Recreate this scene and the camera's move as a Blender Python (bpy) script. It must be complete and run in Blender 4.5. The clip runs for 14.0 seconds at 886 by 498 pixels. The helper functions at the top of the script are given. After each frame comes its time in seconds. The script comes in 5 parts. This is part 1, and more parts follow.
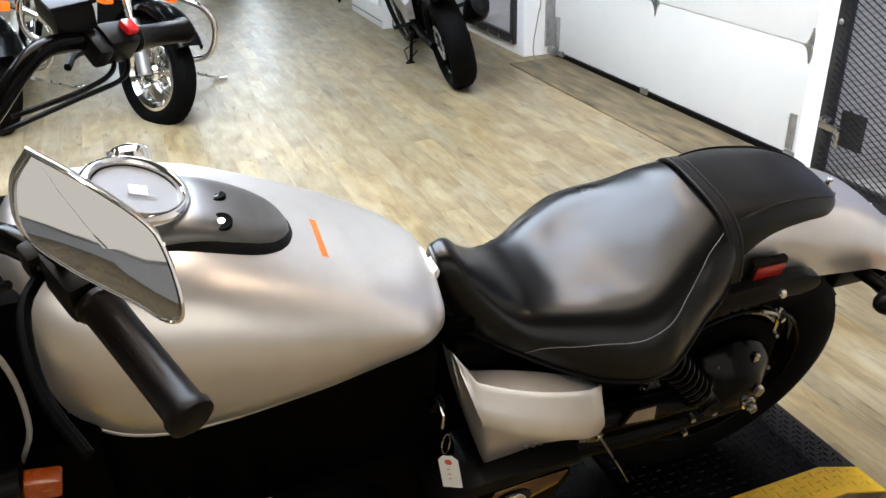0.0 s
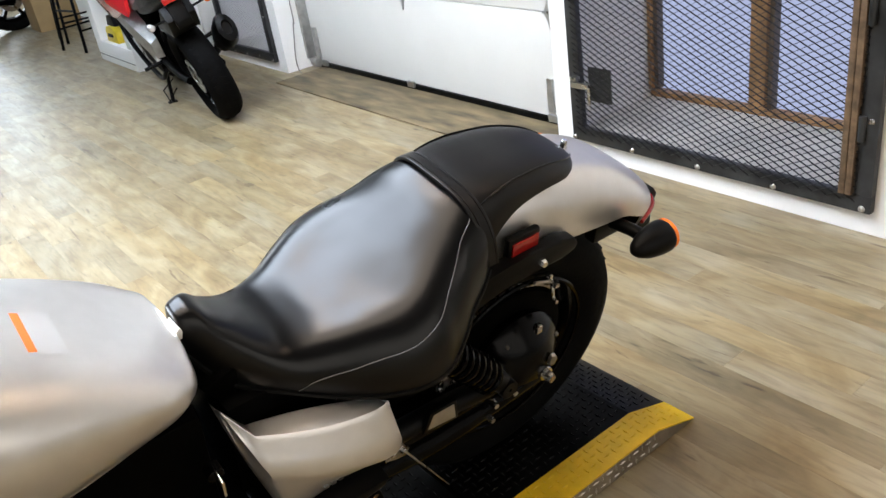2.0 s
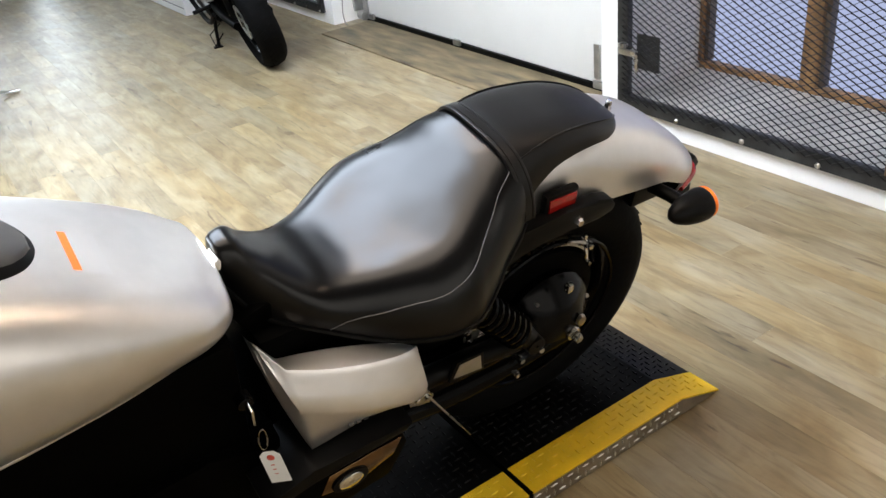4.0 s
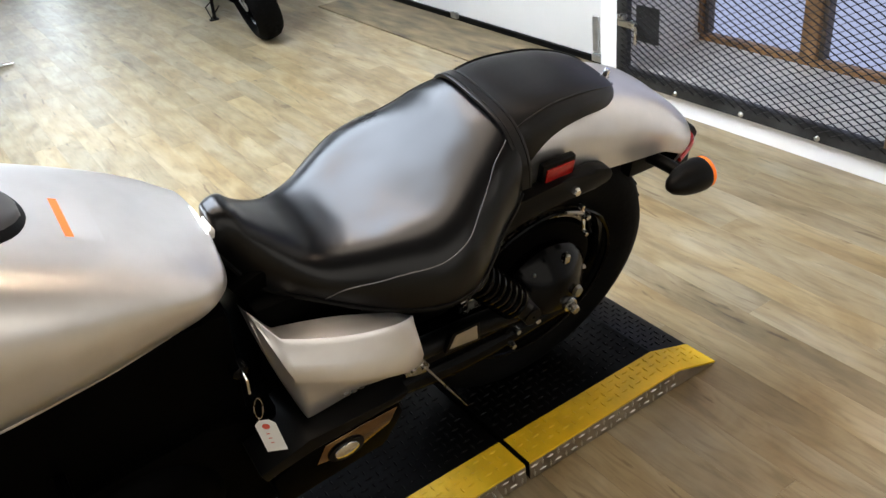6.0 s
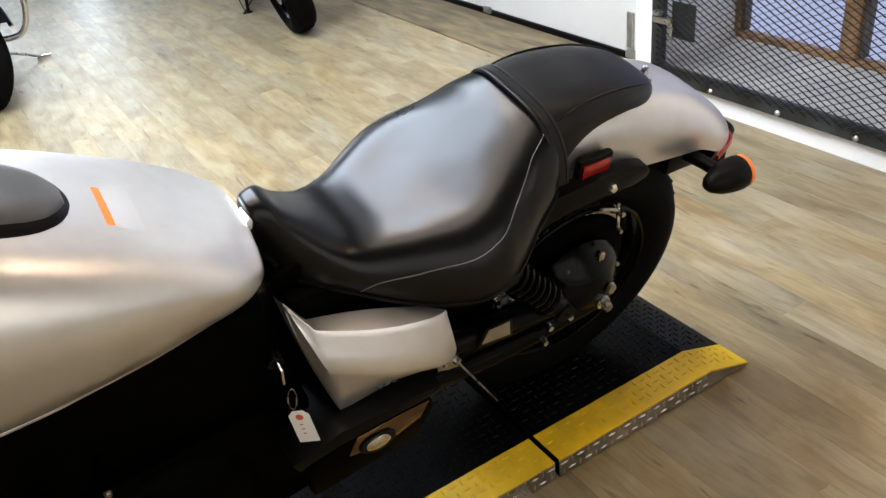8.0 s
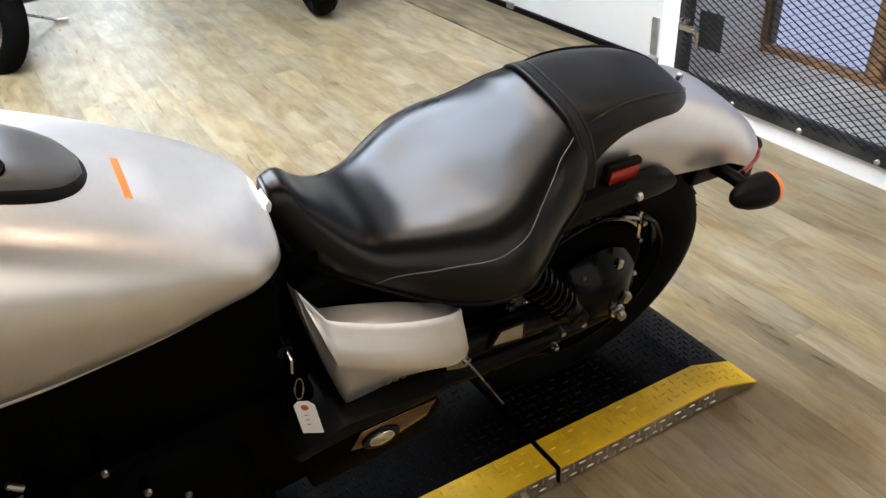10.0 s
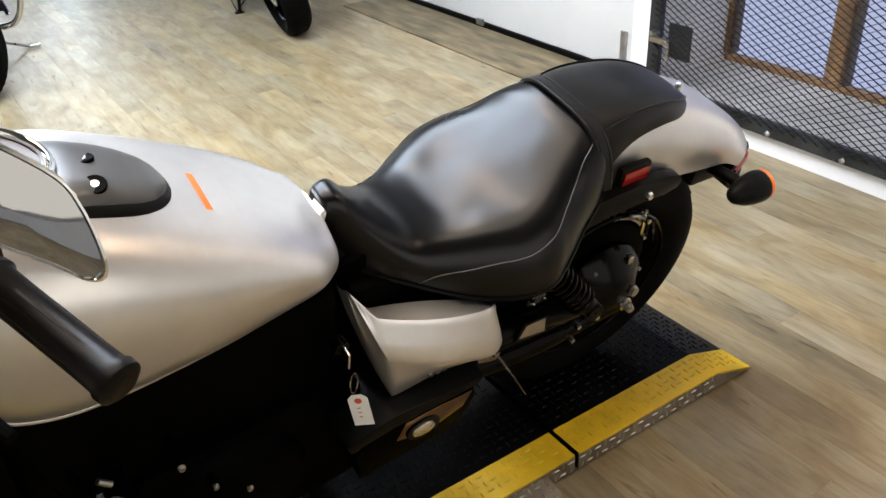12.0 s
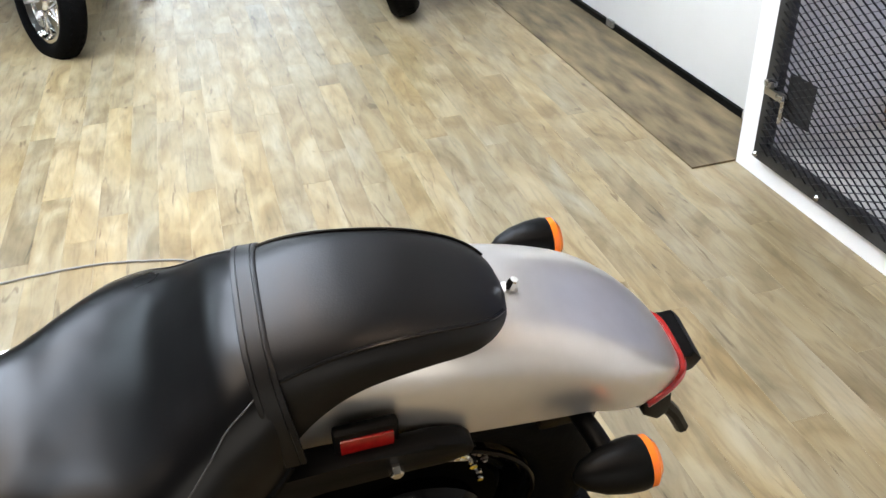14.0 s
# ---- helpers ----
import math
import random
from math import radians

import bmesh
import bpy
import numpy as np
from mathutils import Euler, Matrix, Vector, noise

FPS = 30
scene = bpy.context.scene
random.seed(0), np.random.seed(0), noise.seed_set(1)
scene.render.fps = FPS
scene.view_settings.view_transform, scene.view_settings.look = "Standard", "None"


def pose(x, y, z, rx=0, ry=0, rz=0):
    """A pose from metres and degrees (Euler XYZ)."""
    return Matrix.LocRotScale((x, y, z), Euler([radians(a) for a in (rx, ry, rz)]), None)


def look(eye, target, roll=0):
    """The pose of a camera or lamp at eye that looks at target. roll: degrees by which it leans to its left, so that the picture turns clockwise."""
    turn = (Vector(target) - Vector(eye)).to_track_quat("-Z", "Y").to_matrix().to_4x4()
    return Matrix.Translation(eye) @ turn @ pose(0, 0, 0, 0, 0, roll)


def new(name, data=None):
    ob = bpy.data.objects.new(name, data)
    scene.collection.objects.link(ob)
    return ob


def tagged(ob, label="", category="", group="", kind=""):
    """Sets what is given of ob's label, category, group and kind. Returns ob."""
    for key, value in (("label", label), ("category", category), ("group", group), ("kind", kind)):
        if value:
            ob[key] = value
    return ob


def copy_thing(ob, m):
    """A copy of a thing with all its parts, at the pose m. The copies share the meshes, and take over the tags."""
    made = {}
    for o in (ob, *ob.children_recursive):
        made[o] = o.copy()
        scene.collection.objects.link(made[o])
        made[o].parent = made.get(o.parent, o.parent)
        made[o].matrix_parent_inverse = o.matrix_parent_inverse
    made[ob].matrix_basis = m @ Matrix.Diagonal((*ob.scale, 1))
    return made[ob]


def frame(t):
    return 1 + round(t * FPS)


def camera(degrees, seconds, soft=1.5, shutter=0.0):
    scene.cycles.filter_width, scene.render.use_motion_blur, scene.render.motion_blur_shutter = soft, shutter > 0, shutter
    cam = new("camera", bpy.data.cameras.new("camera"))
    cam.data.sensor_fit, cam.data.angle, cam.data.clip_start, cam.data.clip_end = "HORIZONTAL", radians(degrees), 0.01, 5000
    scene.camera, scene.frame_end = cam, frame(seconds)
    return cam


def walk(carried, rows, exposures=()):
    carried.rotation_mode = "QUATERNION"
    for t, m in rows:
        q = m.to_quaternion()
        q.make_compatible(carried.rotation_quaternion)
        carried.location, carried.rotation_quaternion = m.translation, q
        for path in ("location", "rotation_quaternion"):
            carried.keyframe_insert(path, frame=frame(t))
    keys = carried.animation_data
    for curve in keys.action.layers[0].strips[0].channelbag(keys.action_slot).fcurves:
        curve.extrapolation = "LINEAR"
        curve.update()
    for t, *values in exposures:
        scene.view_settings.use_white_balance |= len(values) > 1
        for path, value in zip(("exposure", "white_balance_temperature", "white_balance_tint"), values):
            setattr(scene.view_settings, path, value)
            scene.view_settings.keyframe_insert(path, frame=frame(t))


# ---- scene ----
cam = camera(56.1, 14.0)
PATH = [
    (0, (2.476, -2.525, 1.389), (0.814, -1.882, 0.482), -1.5),
    (0.5, (2.474, -2.455, 1.378), (0.911, -1.611, 0.459), -3.6),
    (1, (2.481, -2.393, 1.376), (0.992, -1.42, 0.461), -6.9),
    (1.5, (2.484, -2.378, 1.37), (1.023, -1.36, 0.459), -7.6),
    (2, (2.478, -2.376, 1.369), (1.01, -1.38, 0.444), -9.2),
    (2.5, (2.49, -2.381, 1.373), (0.991, -1.42, 0.463), -9.1),
    (3, (2.488, -2.39, 1.366), (0.992, -1.454, 0.424), -7.8),
    (5.5, (2.49, -2.396, 1.343), (1.019, -1.511, 0.318), -6.8),
    (6, (2.489, -2.392, 1.338), (1.026, -1.506, 0.3), -6.8),
    (6.5, (2.48, -2.399, 1.337), (0.999, -1.537, 0.306), -7.1),
    (7, (2.478, -2.406, 1.337), (0.989, -1.551, 0.311), -5.9),
    (7.5, (2.476, -2.404, 1.334), (0.994, -1.547, 0.301), -6.1),
    (8, (2.48, -2.404, 1.338), (0.988, -1.574, 0.297), -6.9),
    (10.3, (2.435, -2.422, 1.328), (0.951, -1.586, 0.28), -2.2),
    (10.5, (2.436, -2.445, 1.342), (0.954, -1.584, 0.311), -1.7),
    (11, (2.465, -2.595, 1.347), (1.062, -1.629, 0.299), -0.3),
    (11.5, (2.474, -2.661, 1.377), (1.116, -1.602, 0.36), 2.4),
    (12, (2.457, -2.58, 1.372), (1.013, -1.656, 0.342), -3.1),
    (12.5, (2.447, -2.28, 1.388), (0.905, -1.499, 0.382), -2.1),
    (13, (2.424, -2.081, 1.397), (0.885, -1.322, 0.37), -4.6),
    (13.4, (2.277, -1.936, 1.386), (0.735, -1.23, 0.326), -2.9),
    (13.5, (2.243, -1.891, 1.396), (0.716, -1.243, 0.279), -4.4),
    (14, (2.152, -1.617, 1.366), (0.543, -1.191, 0.258), -3.1),
]
walk(cam, [(t, look(eye, target, roll)) for t, eye, target, roll in PATH], exposures=[(0.0, 0.51), (12.5, 0.51), (14.0, 0.46)])

# ---- light ----
world = bpy.data.worlds.new("sky")
scene.world = world
world.use_nodes = True
wn = world.node_tree.nodes
sky = wn.new("ShaderNodeTexSky")
sky.sky_type, sky.sun_disc, sky.sun_elevation, sky.sun_rotation = "NISHITA", False, radians(35), radians(20)
world.node_tree.links.new(sky.outputs[0], wn["Background"].inputs[0])
wn["Background"].inputs[1].default_value = 0.12

PANEL_POWER = 19.0   # broad ceiling panels over the bikes
TUBE_POWER = 16.0   # fluorescent ceiling panels
SOFT_POWER = 4.7   # warm-white panel over the camera's side
WARM_POWER = 95.0   # warm halogen spots
WINDOW_GLOW = 0.52   # frosted daylight behind the mesh


# ---- materials ----
def mat(name, color, rough=0.5, metal=0.0, var=0.15, scale=6.0, bump=0.0, bscale=80.0, coat=0.0, rvar=0.1, spec=0.5, stretch=(1, 1, 1), color2=None):
    m = bpy.data.materials.new(name)
    m.use_nodes = True
    n, l = m.node_tree.nodes, m.node_tree.links
    b = n["Principled BSDF"]
    tc = n.new("ShaderNodeTexCoord")
    mp = n.new("ShaderNodeMapping")
    mp.inputs["Scale"].default_value = stretch
    l.new(tc.outputs["Object"], mp.inputs["Vector"])
    big, fine = n.new("ShaderNodeTexNoise"), n.new("ShaderNodeTexNoise")
    big.inputs["Scale"].default_value, big.inputs["Detail"].default_value = scale, 5
    fine.inputs["Scale"].default_value, fine.inputs["Detail"].default_value = bscale, 3
    l.new(mp.outputs[0], big.inputs["Vector"])
    l.new(mp.outputs[0], fine.inputs["Vector"])
    ramp = n.new("ShaderNodeValToRGB")
    ramp.color_ramp.elements[0].position, ramp.color_ramp.elements[1].position = 0.3, 0.7
    c2 = color2 or [min(1, c * (1 + var)) for c in color]
    ramp.color_ramp.elements[0].color = (*[c * (1 - var) for c in color], 1)
    ramp.color_ramp.elements[1].color = (*c2, 1)
    l.new(big.outputs["Fac"], ramp.inputs["Fac"])
    l.new(ramp.outputs[0], b.inputs["Base Color"])
    mr = n.new("ShaderNodeMapRange")
    mr.inputs["To Min"].default_value, mr.inputs["To Max"].default_value = max(0.02, rough - rvar), min(1, rough + rvar)
    l.new(big.outputs["Fac"], mr.inputs["Value"])
    l.new(mr.outputs[0], b.inputs["Roughness"])
    b.inputs["Metallic"].default_value = metal
    b.inputs["Specular IOR Level"].default_value = spec
    b.inputs["Coat Weight"].default_value = coat
    b.inputs["Coat Roughness"].default_value = 0.08
    if bump:
        bp = n.new("ShaderNodeBump")
        bp.inputs["Strength"].default_value, bp.inputs["Distance"].default_value = bump, 0.002
        l.new(fine.outputs["Fac"], bp.inputs["Height"])
        l.new(bp.outputs[0], b.inputs["Normal"])
    return m


def glow(name, color, strength):
    m = bpy.data.materials.new(name)
    m.use_nodes = True
    n, l = m.node_tree.nodes, m.node_tree.links
    n.remove(n["Principled BSDF"])
    e = n.new("ShaderNodeEmission")
    e.inputs[0].default_value, e.inputs[1].default_value = (*color, 1), strength
    l.new(e.outputs[0], n["Material Output"].inputs[0])
    return m


def wood_floor():
    m = mat("vinyl plank", (0.4, 0.3, 0.17), 0.36, bump=0.1, bscale=160, spec=0.6)
    n, l = m.node_tree.nodes, m.node_tree.links
    b = n["Principled BSDF"]
    tc = n.new("ShaderNodeTexCoord")
    inf = n.new("ShaderNodeObjectInfo")
    geo = n.new("ShaderNodeNewGeometry")
    add = n.new("ShaderNodeMath")
    l.new(inf.outputs["Random"], add.inputs[0])
    l.new(geo.outputs["Random Per Island"], add.inputs[1])
    off = n.new("ShaderNodeVectorMath")
    off.operation = "SCALE"
    off.inputs[0].default_value = (37.0, 53.0, 11.0)
    l.new(add.outputs[0], off.inputs["Scale"])
    pos = n.new("ShaderNodeVectorMath")
    l.new(tc.outputs["Object"], pos.inputs[0])
    l.new(off.outputs[0], pos.inputs[1])
    mp = n.new("ShaderNodeMapping")
    mp.inputs["Scale"].default_value = (1.0, 2.3, 1.0)
    l.new(pos.outputs[0], mp.inputs["Vector"])
    fine = n.new("ShaderNodeMapping")
    fine.inputs["Scale"].default_value = (1.0, 7.0, 1.0)
    l.new(pos.outputs[0], fine.inputs["Vector"])
    knotmap = n.new("ShaderNodeMapping")
    knotmap.inputs["Scale"].default_value = (1.0, 2.1, 1.0)
    l.new(pos.outputs[0], knotmap.inputs["Vector"])
    grain, streak, figure = n.new("ShaderNodeTexNoise"), n.new("ShaderNodeTexNoise"), n.new("ShaderNodeTexWave")
    cloud, crack, knot = n.new("ShaderNodeTexNoise"), n.new("ShaderNodeTexNoise"), n.new("ShaderNodeTexVoronoi")
    for node, vec, scale, detail, bend in ((grain, mp, 2.7, 6, 1.3), (streak, fine, 7.0, 8, 1.0), (cloud, mp, 0.9, 4, 0.4), (crack, fine, 3.0, 6, 1.6)):
        node.inputs["Scale"].default_value, node.inputs["Detail"].default_value, node.inputs["Distortion"].default_value = scale, detail, bend
        l.new(vec.outputs[0], node.inputs["Vector"])
    figure.wave_type, figure.bands_direction = "BANDS", "Y"
    figure.inputs["Scale"].default_value, figure.inputs["Distortion"].default_value = 1.6, 9.0
    figure.inputs["Detail"].default_value, figure.inputs["Detail Scale"].default_value = 3.0, 0.7
    l.new(mp.outputs[0], figure.inputs["Vector"])
    knot.inputs["Scale"].default_value = 2.6
    l.new(knotmap.outputs[0], knot.inputs["Vector"])

    def ramp(source, stops):
        r = n.new("ShaderNodeValToRGB")
        e = r.color_ramp.elements
        e[0].position, e[0].color = stops[0][0], (*stops[0][1], 1)
        e[1].position, e[1].color = stops[-1][0], (*stops[-1][1], 1)
        for at, color in stops[1:-1]:
            e.new(at).color = (*color, 1)
        l.new(source, r.inputs["Fac"])
        return r.outputs[0]

    def times(a, b, amount=1.0):
        x = n.new("ShaderNodeMixRGB")
        x.blend_type = "MULTIPLY"
        x.inputs[0].default_value = amount
        l.new(a, x.inputs[1])
        l.new(b, x.inputs[2])
        return x.outputs[0]

    color = ramp(grain.outputs["Fac"], [(0.26, (0.158, 0.115, 0.056)), (0.42, (0.232, 0.181, 0.102)), (0.56, (0.288, 0.238, 0.149)), (0.76, (0.353, 0.31, 0.226))])
    color = times(color, ramp(streak.outputs["Fac"], [(0.32, (0.77, 0.76, 0.75)), (0.5, (0.98, 0.98, 0.98)), (0.68, (1.08, 1.07, 1.06))]))
    color = times(color, ramp(figure.outputs["Fac"], [(0.0, (0.66, 0.6, 0.52)), (0.3, (0.98, 0.98, 0.97)), (1.0, (1.05, 1.05, 1.05))]), 0.22)
    color = times(color, ramp(cloud.outputs["Fac"], [(0.36, (0.9, 0.92, 0.98)), (0.62, (1.06, 1.0, 0.88))]))
    color = times(color, ramp(crack.outputs["Fac"], [(0.29, (0.35, 0.28, 0.22)), (0.36, (1, 1, 1))]), 0.8)
    fr = n.new("ShaderNodeMath")
    fr.operation = "FRACT"
    l.new(add.outputs[0], fr.inputs[0])
    color = times(color, ramp(fr.outputs[0], [(0.0, (0.84, 0.85, 0.87)), (0.35, (0.97, 0.97, 0.95)), (0.7, (1.02, 1.0, 0.96)), (1.0, (1.12, 1.12, 1.12))]))
    color = times(color, ramp(knot.outputs["Distance"], [(0.016, (0.2, 0.15, 0.11)), (0.05, (0.75, 0.7, 0.62)), (0.1, (1, 1, 1))]), 0.85)
    l.new(color, b.inputs["Base Color"])
    return m


M_FLOOR = wood_floor()
M_WHITE = mat("white wall paint", (0.78, 0.77, 0.75), 0.55, var=0.04, scale=2, bump=0.15, bscale=40)
M_DOOR = mat("white door steel", (0.64, 0.625, 0.585), 0.4, var=0.03, scale=3, bump=0.08, bscale=120)
M_CEIL = mat("dark ceiling paint", (0.1, 0.1, 0.1), 0.8, var=0.1)
M_FARWALL = mat("grey wall paint", (0.22, 0.21, 0.2), 0.6, var=0.1, scale=1.5)
M_PLY = mat("worn plywood", (0.08, 0.056, 0.025), 0.6, var=0.5, scale=3.2, bump=0.3, stretch=(1.1, 5.0, 1), color2=(0.25, 0.19, 0.105))
M_SILVER = mat("champagne silver paint", (0.63, 0.61, 0.59), 0.33, metal=0.84, var=0.03, scale=30, coat=0.2, rvar=0.02)
M_SEAT = mat("black seat vinyl", (0.0016, 0.0016, 0.0018), 0.285, var=0.3, scale=4, spec=0.25, rvar=0.04)
M_PAD = mat("black grained vinyl", (0.003, 0.0026, 0.0025), 0.4, var=0.25, scale=9, bump=0.1, bscale=420, spec=0.24, rvar=0.14)
M_RUBBER = mat("tyre rubber", (0.0028, 0.0028, 0.0028), 0.7, var=0.3, scale=12, bump=0.3, bscale=90, spec=0.04)
M_GRIP = mat("worn grip rubber", (0.004, 0.003, 0.0025), 0.35, var=0.3, scale=20, bump=0.15, bscale=150, spec=0.1)
M_BLACK = mat("black satin plastic", (0.002, 0.002, 0.002), 0.42, var=0.2, scale=10, bump=0.1, bscale=200, spec=0.11)
M_GLOSS = mat("black gloss enamel", (0.0015, 0.0015, 0.0015), 0.18, var=0.2, scale=6, spec=0.09, rvar=0.05)
# near black with hardly any sheen; also colours the plain fill blocks
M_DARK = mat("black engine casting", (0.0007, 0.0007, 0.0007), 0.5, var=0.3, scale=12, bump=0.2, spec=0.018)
M_CONSOLE = mat("charcoal console paint", (0.1, 0.098, 0.097), 0.32, metal=0.5, var=0.1, scale=20, spec=0.5)
M_CHROME = mat("chrome", (0.8, 0.79, 0.77), 0.1, metal=1.0, var=0.06, scale=20, rvar=0.05)
M_STEEL = mat("zinc steel", (0.42, 0.41, 0.39), 0.28, metal=1.0, var=0.15, scale=25)
M_ALU = mat("dull aluminium", (0.5, 0.5, 0.49), 0.42, metal=1.0, var=0.15, scale=25)
M_MIRROR = mat("mirror glass", (0.3, 0.3, 0.3), 0.03, metal=1.0, var=0.01, rvar=0.01)
M_AMBER = mat("amber lens", (0.95, 0.2, 0.015), 0.22, var=0.05, scale=60, coat=0.4)
M_AMBERDARK = mat("dark amber lens", (0.3, 0.05, 0.003), 0.25, var=0.1, scale=60, coat=0.3)
M_RED = mat("red lens", (0.27, 0.007, 0.006), 0.22, var=0.2, scale=70, coat=0.5)
M_REDPAINT = mat("red gloss paint", (0.42, 0.012, 0.015), 0.2, var=0.06, coat=0.6)
M_ORANGE = mat("orange sticker", (0.85, 0.14, 0.01), 0.5, var=0.05)
M_FILM = mat("pale sticker film", (0.62, 0.605, 0.59), 0.37, metal=0.72, var=0.03)
M_TAG = mat("white paper tag", (0.78, 0.78, 0.76), 0.6, var=0.04, bump=0.1)
M_TAGRED = mat("red print", (0.6, 0.08, 0.05), 0.6)
M_GREYINK = mat("grey print", (0.2, 0.2, 0.2), 0.6)
# dark polished metal; the wood floor's wavy brown reflection is put into the colour
M_FLOORTINT = mat("dark plate with floor reflection tint", (0.2, 0.13, 0.075), 0.16, metal=1.0, var=0.4, scale=25, rvar=0.06)
M_PLATE = mat("black diamond plate", (0.0018, 0.0018, 0.0018), 0.34, metal=0.0, var=0.5, scale=9, bump=0.2, spec=0.09, rvar=0.12)
M_YELLOW = mat("worn yellow paint", (0.76, 0.48, 0.008), 0.5, var=0.22, scale=9, bump=0.25, bscale=120)
M_TREAD = mat("bare diamond plate", (0.26, 0.22, 0.17), 0.4, metal=0.8, var=0.35, scale=14)
M_RIDGE = mat("polished tread ridge", (0.6, 0.57, 0.52), 0.3, metal=0.9, var=0.15, scale=40)
M_MESH = mat("dark expanded steel", (0.014, 0.0135, 0.014), 0.5, metal=0.4, var=0.3, scale=20)
M_FRAMESTEEL = mat("raw black angle iron", (0.03, 0.031, 0.032), 0.42, metal=0.4, var=0.6, scale=9, bump=0.2)
M_TIMBER = mat("brown window timber", (0.32, 0.175, 0.07), 0.5, var=0.4, scale=4, bump=0.3, stretch=(6, 6, 1))
M_SILL = mat("grey sill paint", (0.6, 0.58, 0.53), 0.6, var=0.15, scale=6, bump=0.2)
M_CARD = mat("brown cardboard", (0.36, 0.24, 0.11), 0.7, var=0.12, scale=5)
M_YBOX = mat("yellow moulded plastic", (0.7, 0.52, 0.03), 0.4, var=0.1)
M_DIAL = mat("grey dial face", (0.16, 0.165, 0.175), 0.6, var=0.05)
M_BOARD = mat("dark stained wood", (0.1, 0.07, 0.045), 0.5, var=0.3)
M_TUBE = glow("fluorescent diffuser", (0.72, 0.87, 1.0), TUBE_POWER)
M_PANEL = glow("panel diffuser", (0.75, 0.85, 1.0), PANEL_POWER)
M_SOFTWARM = glow("warm panel diffuser", (1.0, 0.84, 0.68), SOFT_POWER)
M_WARM = glow("halogen lens", (1.0, 0.74, 0.52), WARM_POWER)
M_UPPERGLOW = glow("upper pane glow", (0.6, 0.68, 1.0), 0.75)
M_DAY = glow("frosted daylight", (0.6, 0.68, 1.0), WINDOW_GLOW)


def glass_mat():
    m = bpy.data.materials.new("clear glass")
    m.use_nodes = True
    b = m.node_tree.nodes["Principled BSDF"]
    b.inputs["Base Color"].default_value = (0.97, 0.98, 1, 1)
    b.inputs["Roughness"].default_value = 0.02
    b.inputs["Transmission Weight"].default_value = 1.0
    b.inputs["IOR"].default_value = 1.45
    return m


M_GLASS = glass_mat()
M_SHOP = glow("overcast daylight", (0.82, 0.92, 1.0), 5.0)
M_DIM = glow("dim frosted daylight", (1.0, 0.94, 0.85), 1.25)
M_PIPING = mat("grey thread", (0.06, 0.06, 0.06), 0.5)
M_RUST = mat("rusty brown steel", (0.13, 0.083, 0.048), 0.55, metal=0.2, var=0.5, scale=30, bump=0.3)
M_EASTWALL = mat("pale wall paint", (0.75, 0.75, 0.75), 0.6, var=0.05, scale=2)


# ---- building helpers ----
def finish(name, bm, material, parent=None, sharp=38):
    me = bpy.data.meshes.new(name)
    bmesh.ops.recalc_face_normals(bm, faces=bm.faces)
    bm.to_mesh(me)
    bm.free()
    me.materials.append(material)
    me.polygons.foreach_set("use_smooth", [True] * len(me.polygons))
    me.set_sharp_from_angle(angle=radians(sharp))
    ob = new(name, me)
    ob.parent = parent
    return ob


def part(name, bm, material, parent, label=""):
    return tagged(finish(name, bm, material, parent), label)


def thing(name, label, category, m=None, group="", kind=""):
    ob = new(name)
    ob.empty_display_size = 0.1
    ob.matrix_basis = m or Matrix()
    return tagged(ob, label, category, group, kind)


def solo(name, bm, material, label, category, group="", kind="", m=None):
    ob = tagged(finish(name, bm, material), label, category, group, kind)
    if m is not None:
        ob.matrix_basis = m
    return ob


def box(x0, x1, y0, y1, z0, z1, bevel=0.0, bm=None, segs=2, m=None):
    own = bmesh.new()
    bmesh.ops.create_cube(own, size=1.0)
    for v in own.verts:
        v.co = Vector(((x0 + x1) / 2 + v.co.x * (x1 - x0), (y0 + y1) / 2 + v.co.y * (y1 - y0), (z0 + z1) / 2 + v.co.z * (z1 - z0)))
    if bevel:
        bmesh.ops.bevel(own, geom=list(own.edges), offset=bevel, segments=segs, profile=0.6, affect="EDGES")
    return put(own, bm, m)


def put(own, bm, m=None):
    if m is not None:
        own.transform(m)
    if bm is None:
        return own
    me = bpy.data.meshes.new("tmp")
    own.to_mesh(me)
    own.free()
    bm.from_mesh(me)
    bpy.data.meshes.remove(me)
    return bm


def skin(rings, closed=True, caps=True, bm=None, m=None):
    own = bmesh.new()
    vs = [[own.verts.new(p) for p in r] for r in rings]
    k = len(rings[0])
    for a, b in zip(vs, vs[1:]):
        for i in range(k if closed else k - 1):
            j = (i + 1) % k
            own.faces.new((a[i], a[j], b[j], b[i]))
    if caps and closed:
        own.faces.new(vs[0])
        own.faces.new(list(reversed(vs[-1])))
    return put(own, bm, m)


def spline(points, n=6):
    p = [Vector(a) for a in points]
    p = [2 * p[0] - p[1]] + p + [2 * p[-1] - p[-2]]
    out = []
    for i in range(1, len(p) - 2):
        for k in range(n):
            t = k / n
            a, b, c, d = p[i - 1], p[i], p[i + 1], p[i + 2]
            out.append(0.5 * ((2 * b) + (c - a) * t + (2 * a - 5 * b + 4 * c - d) * t * t + (3 * b - a - 3 * c + d) * t ** 3))
    return out + [p[-2]]


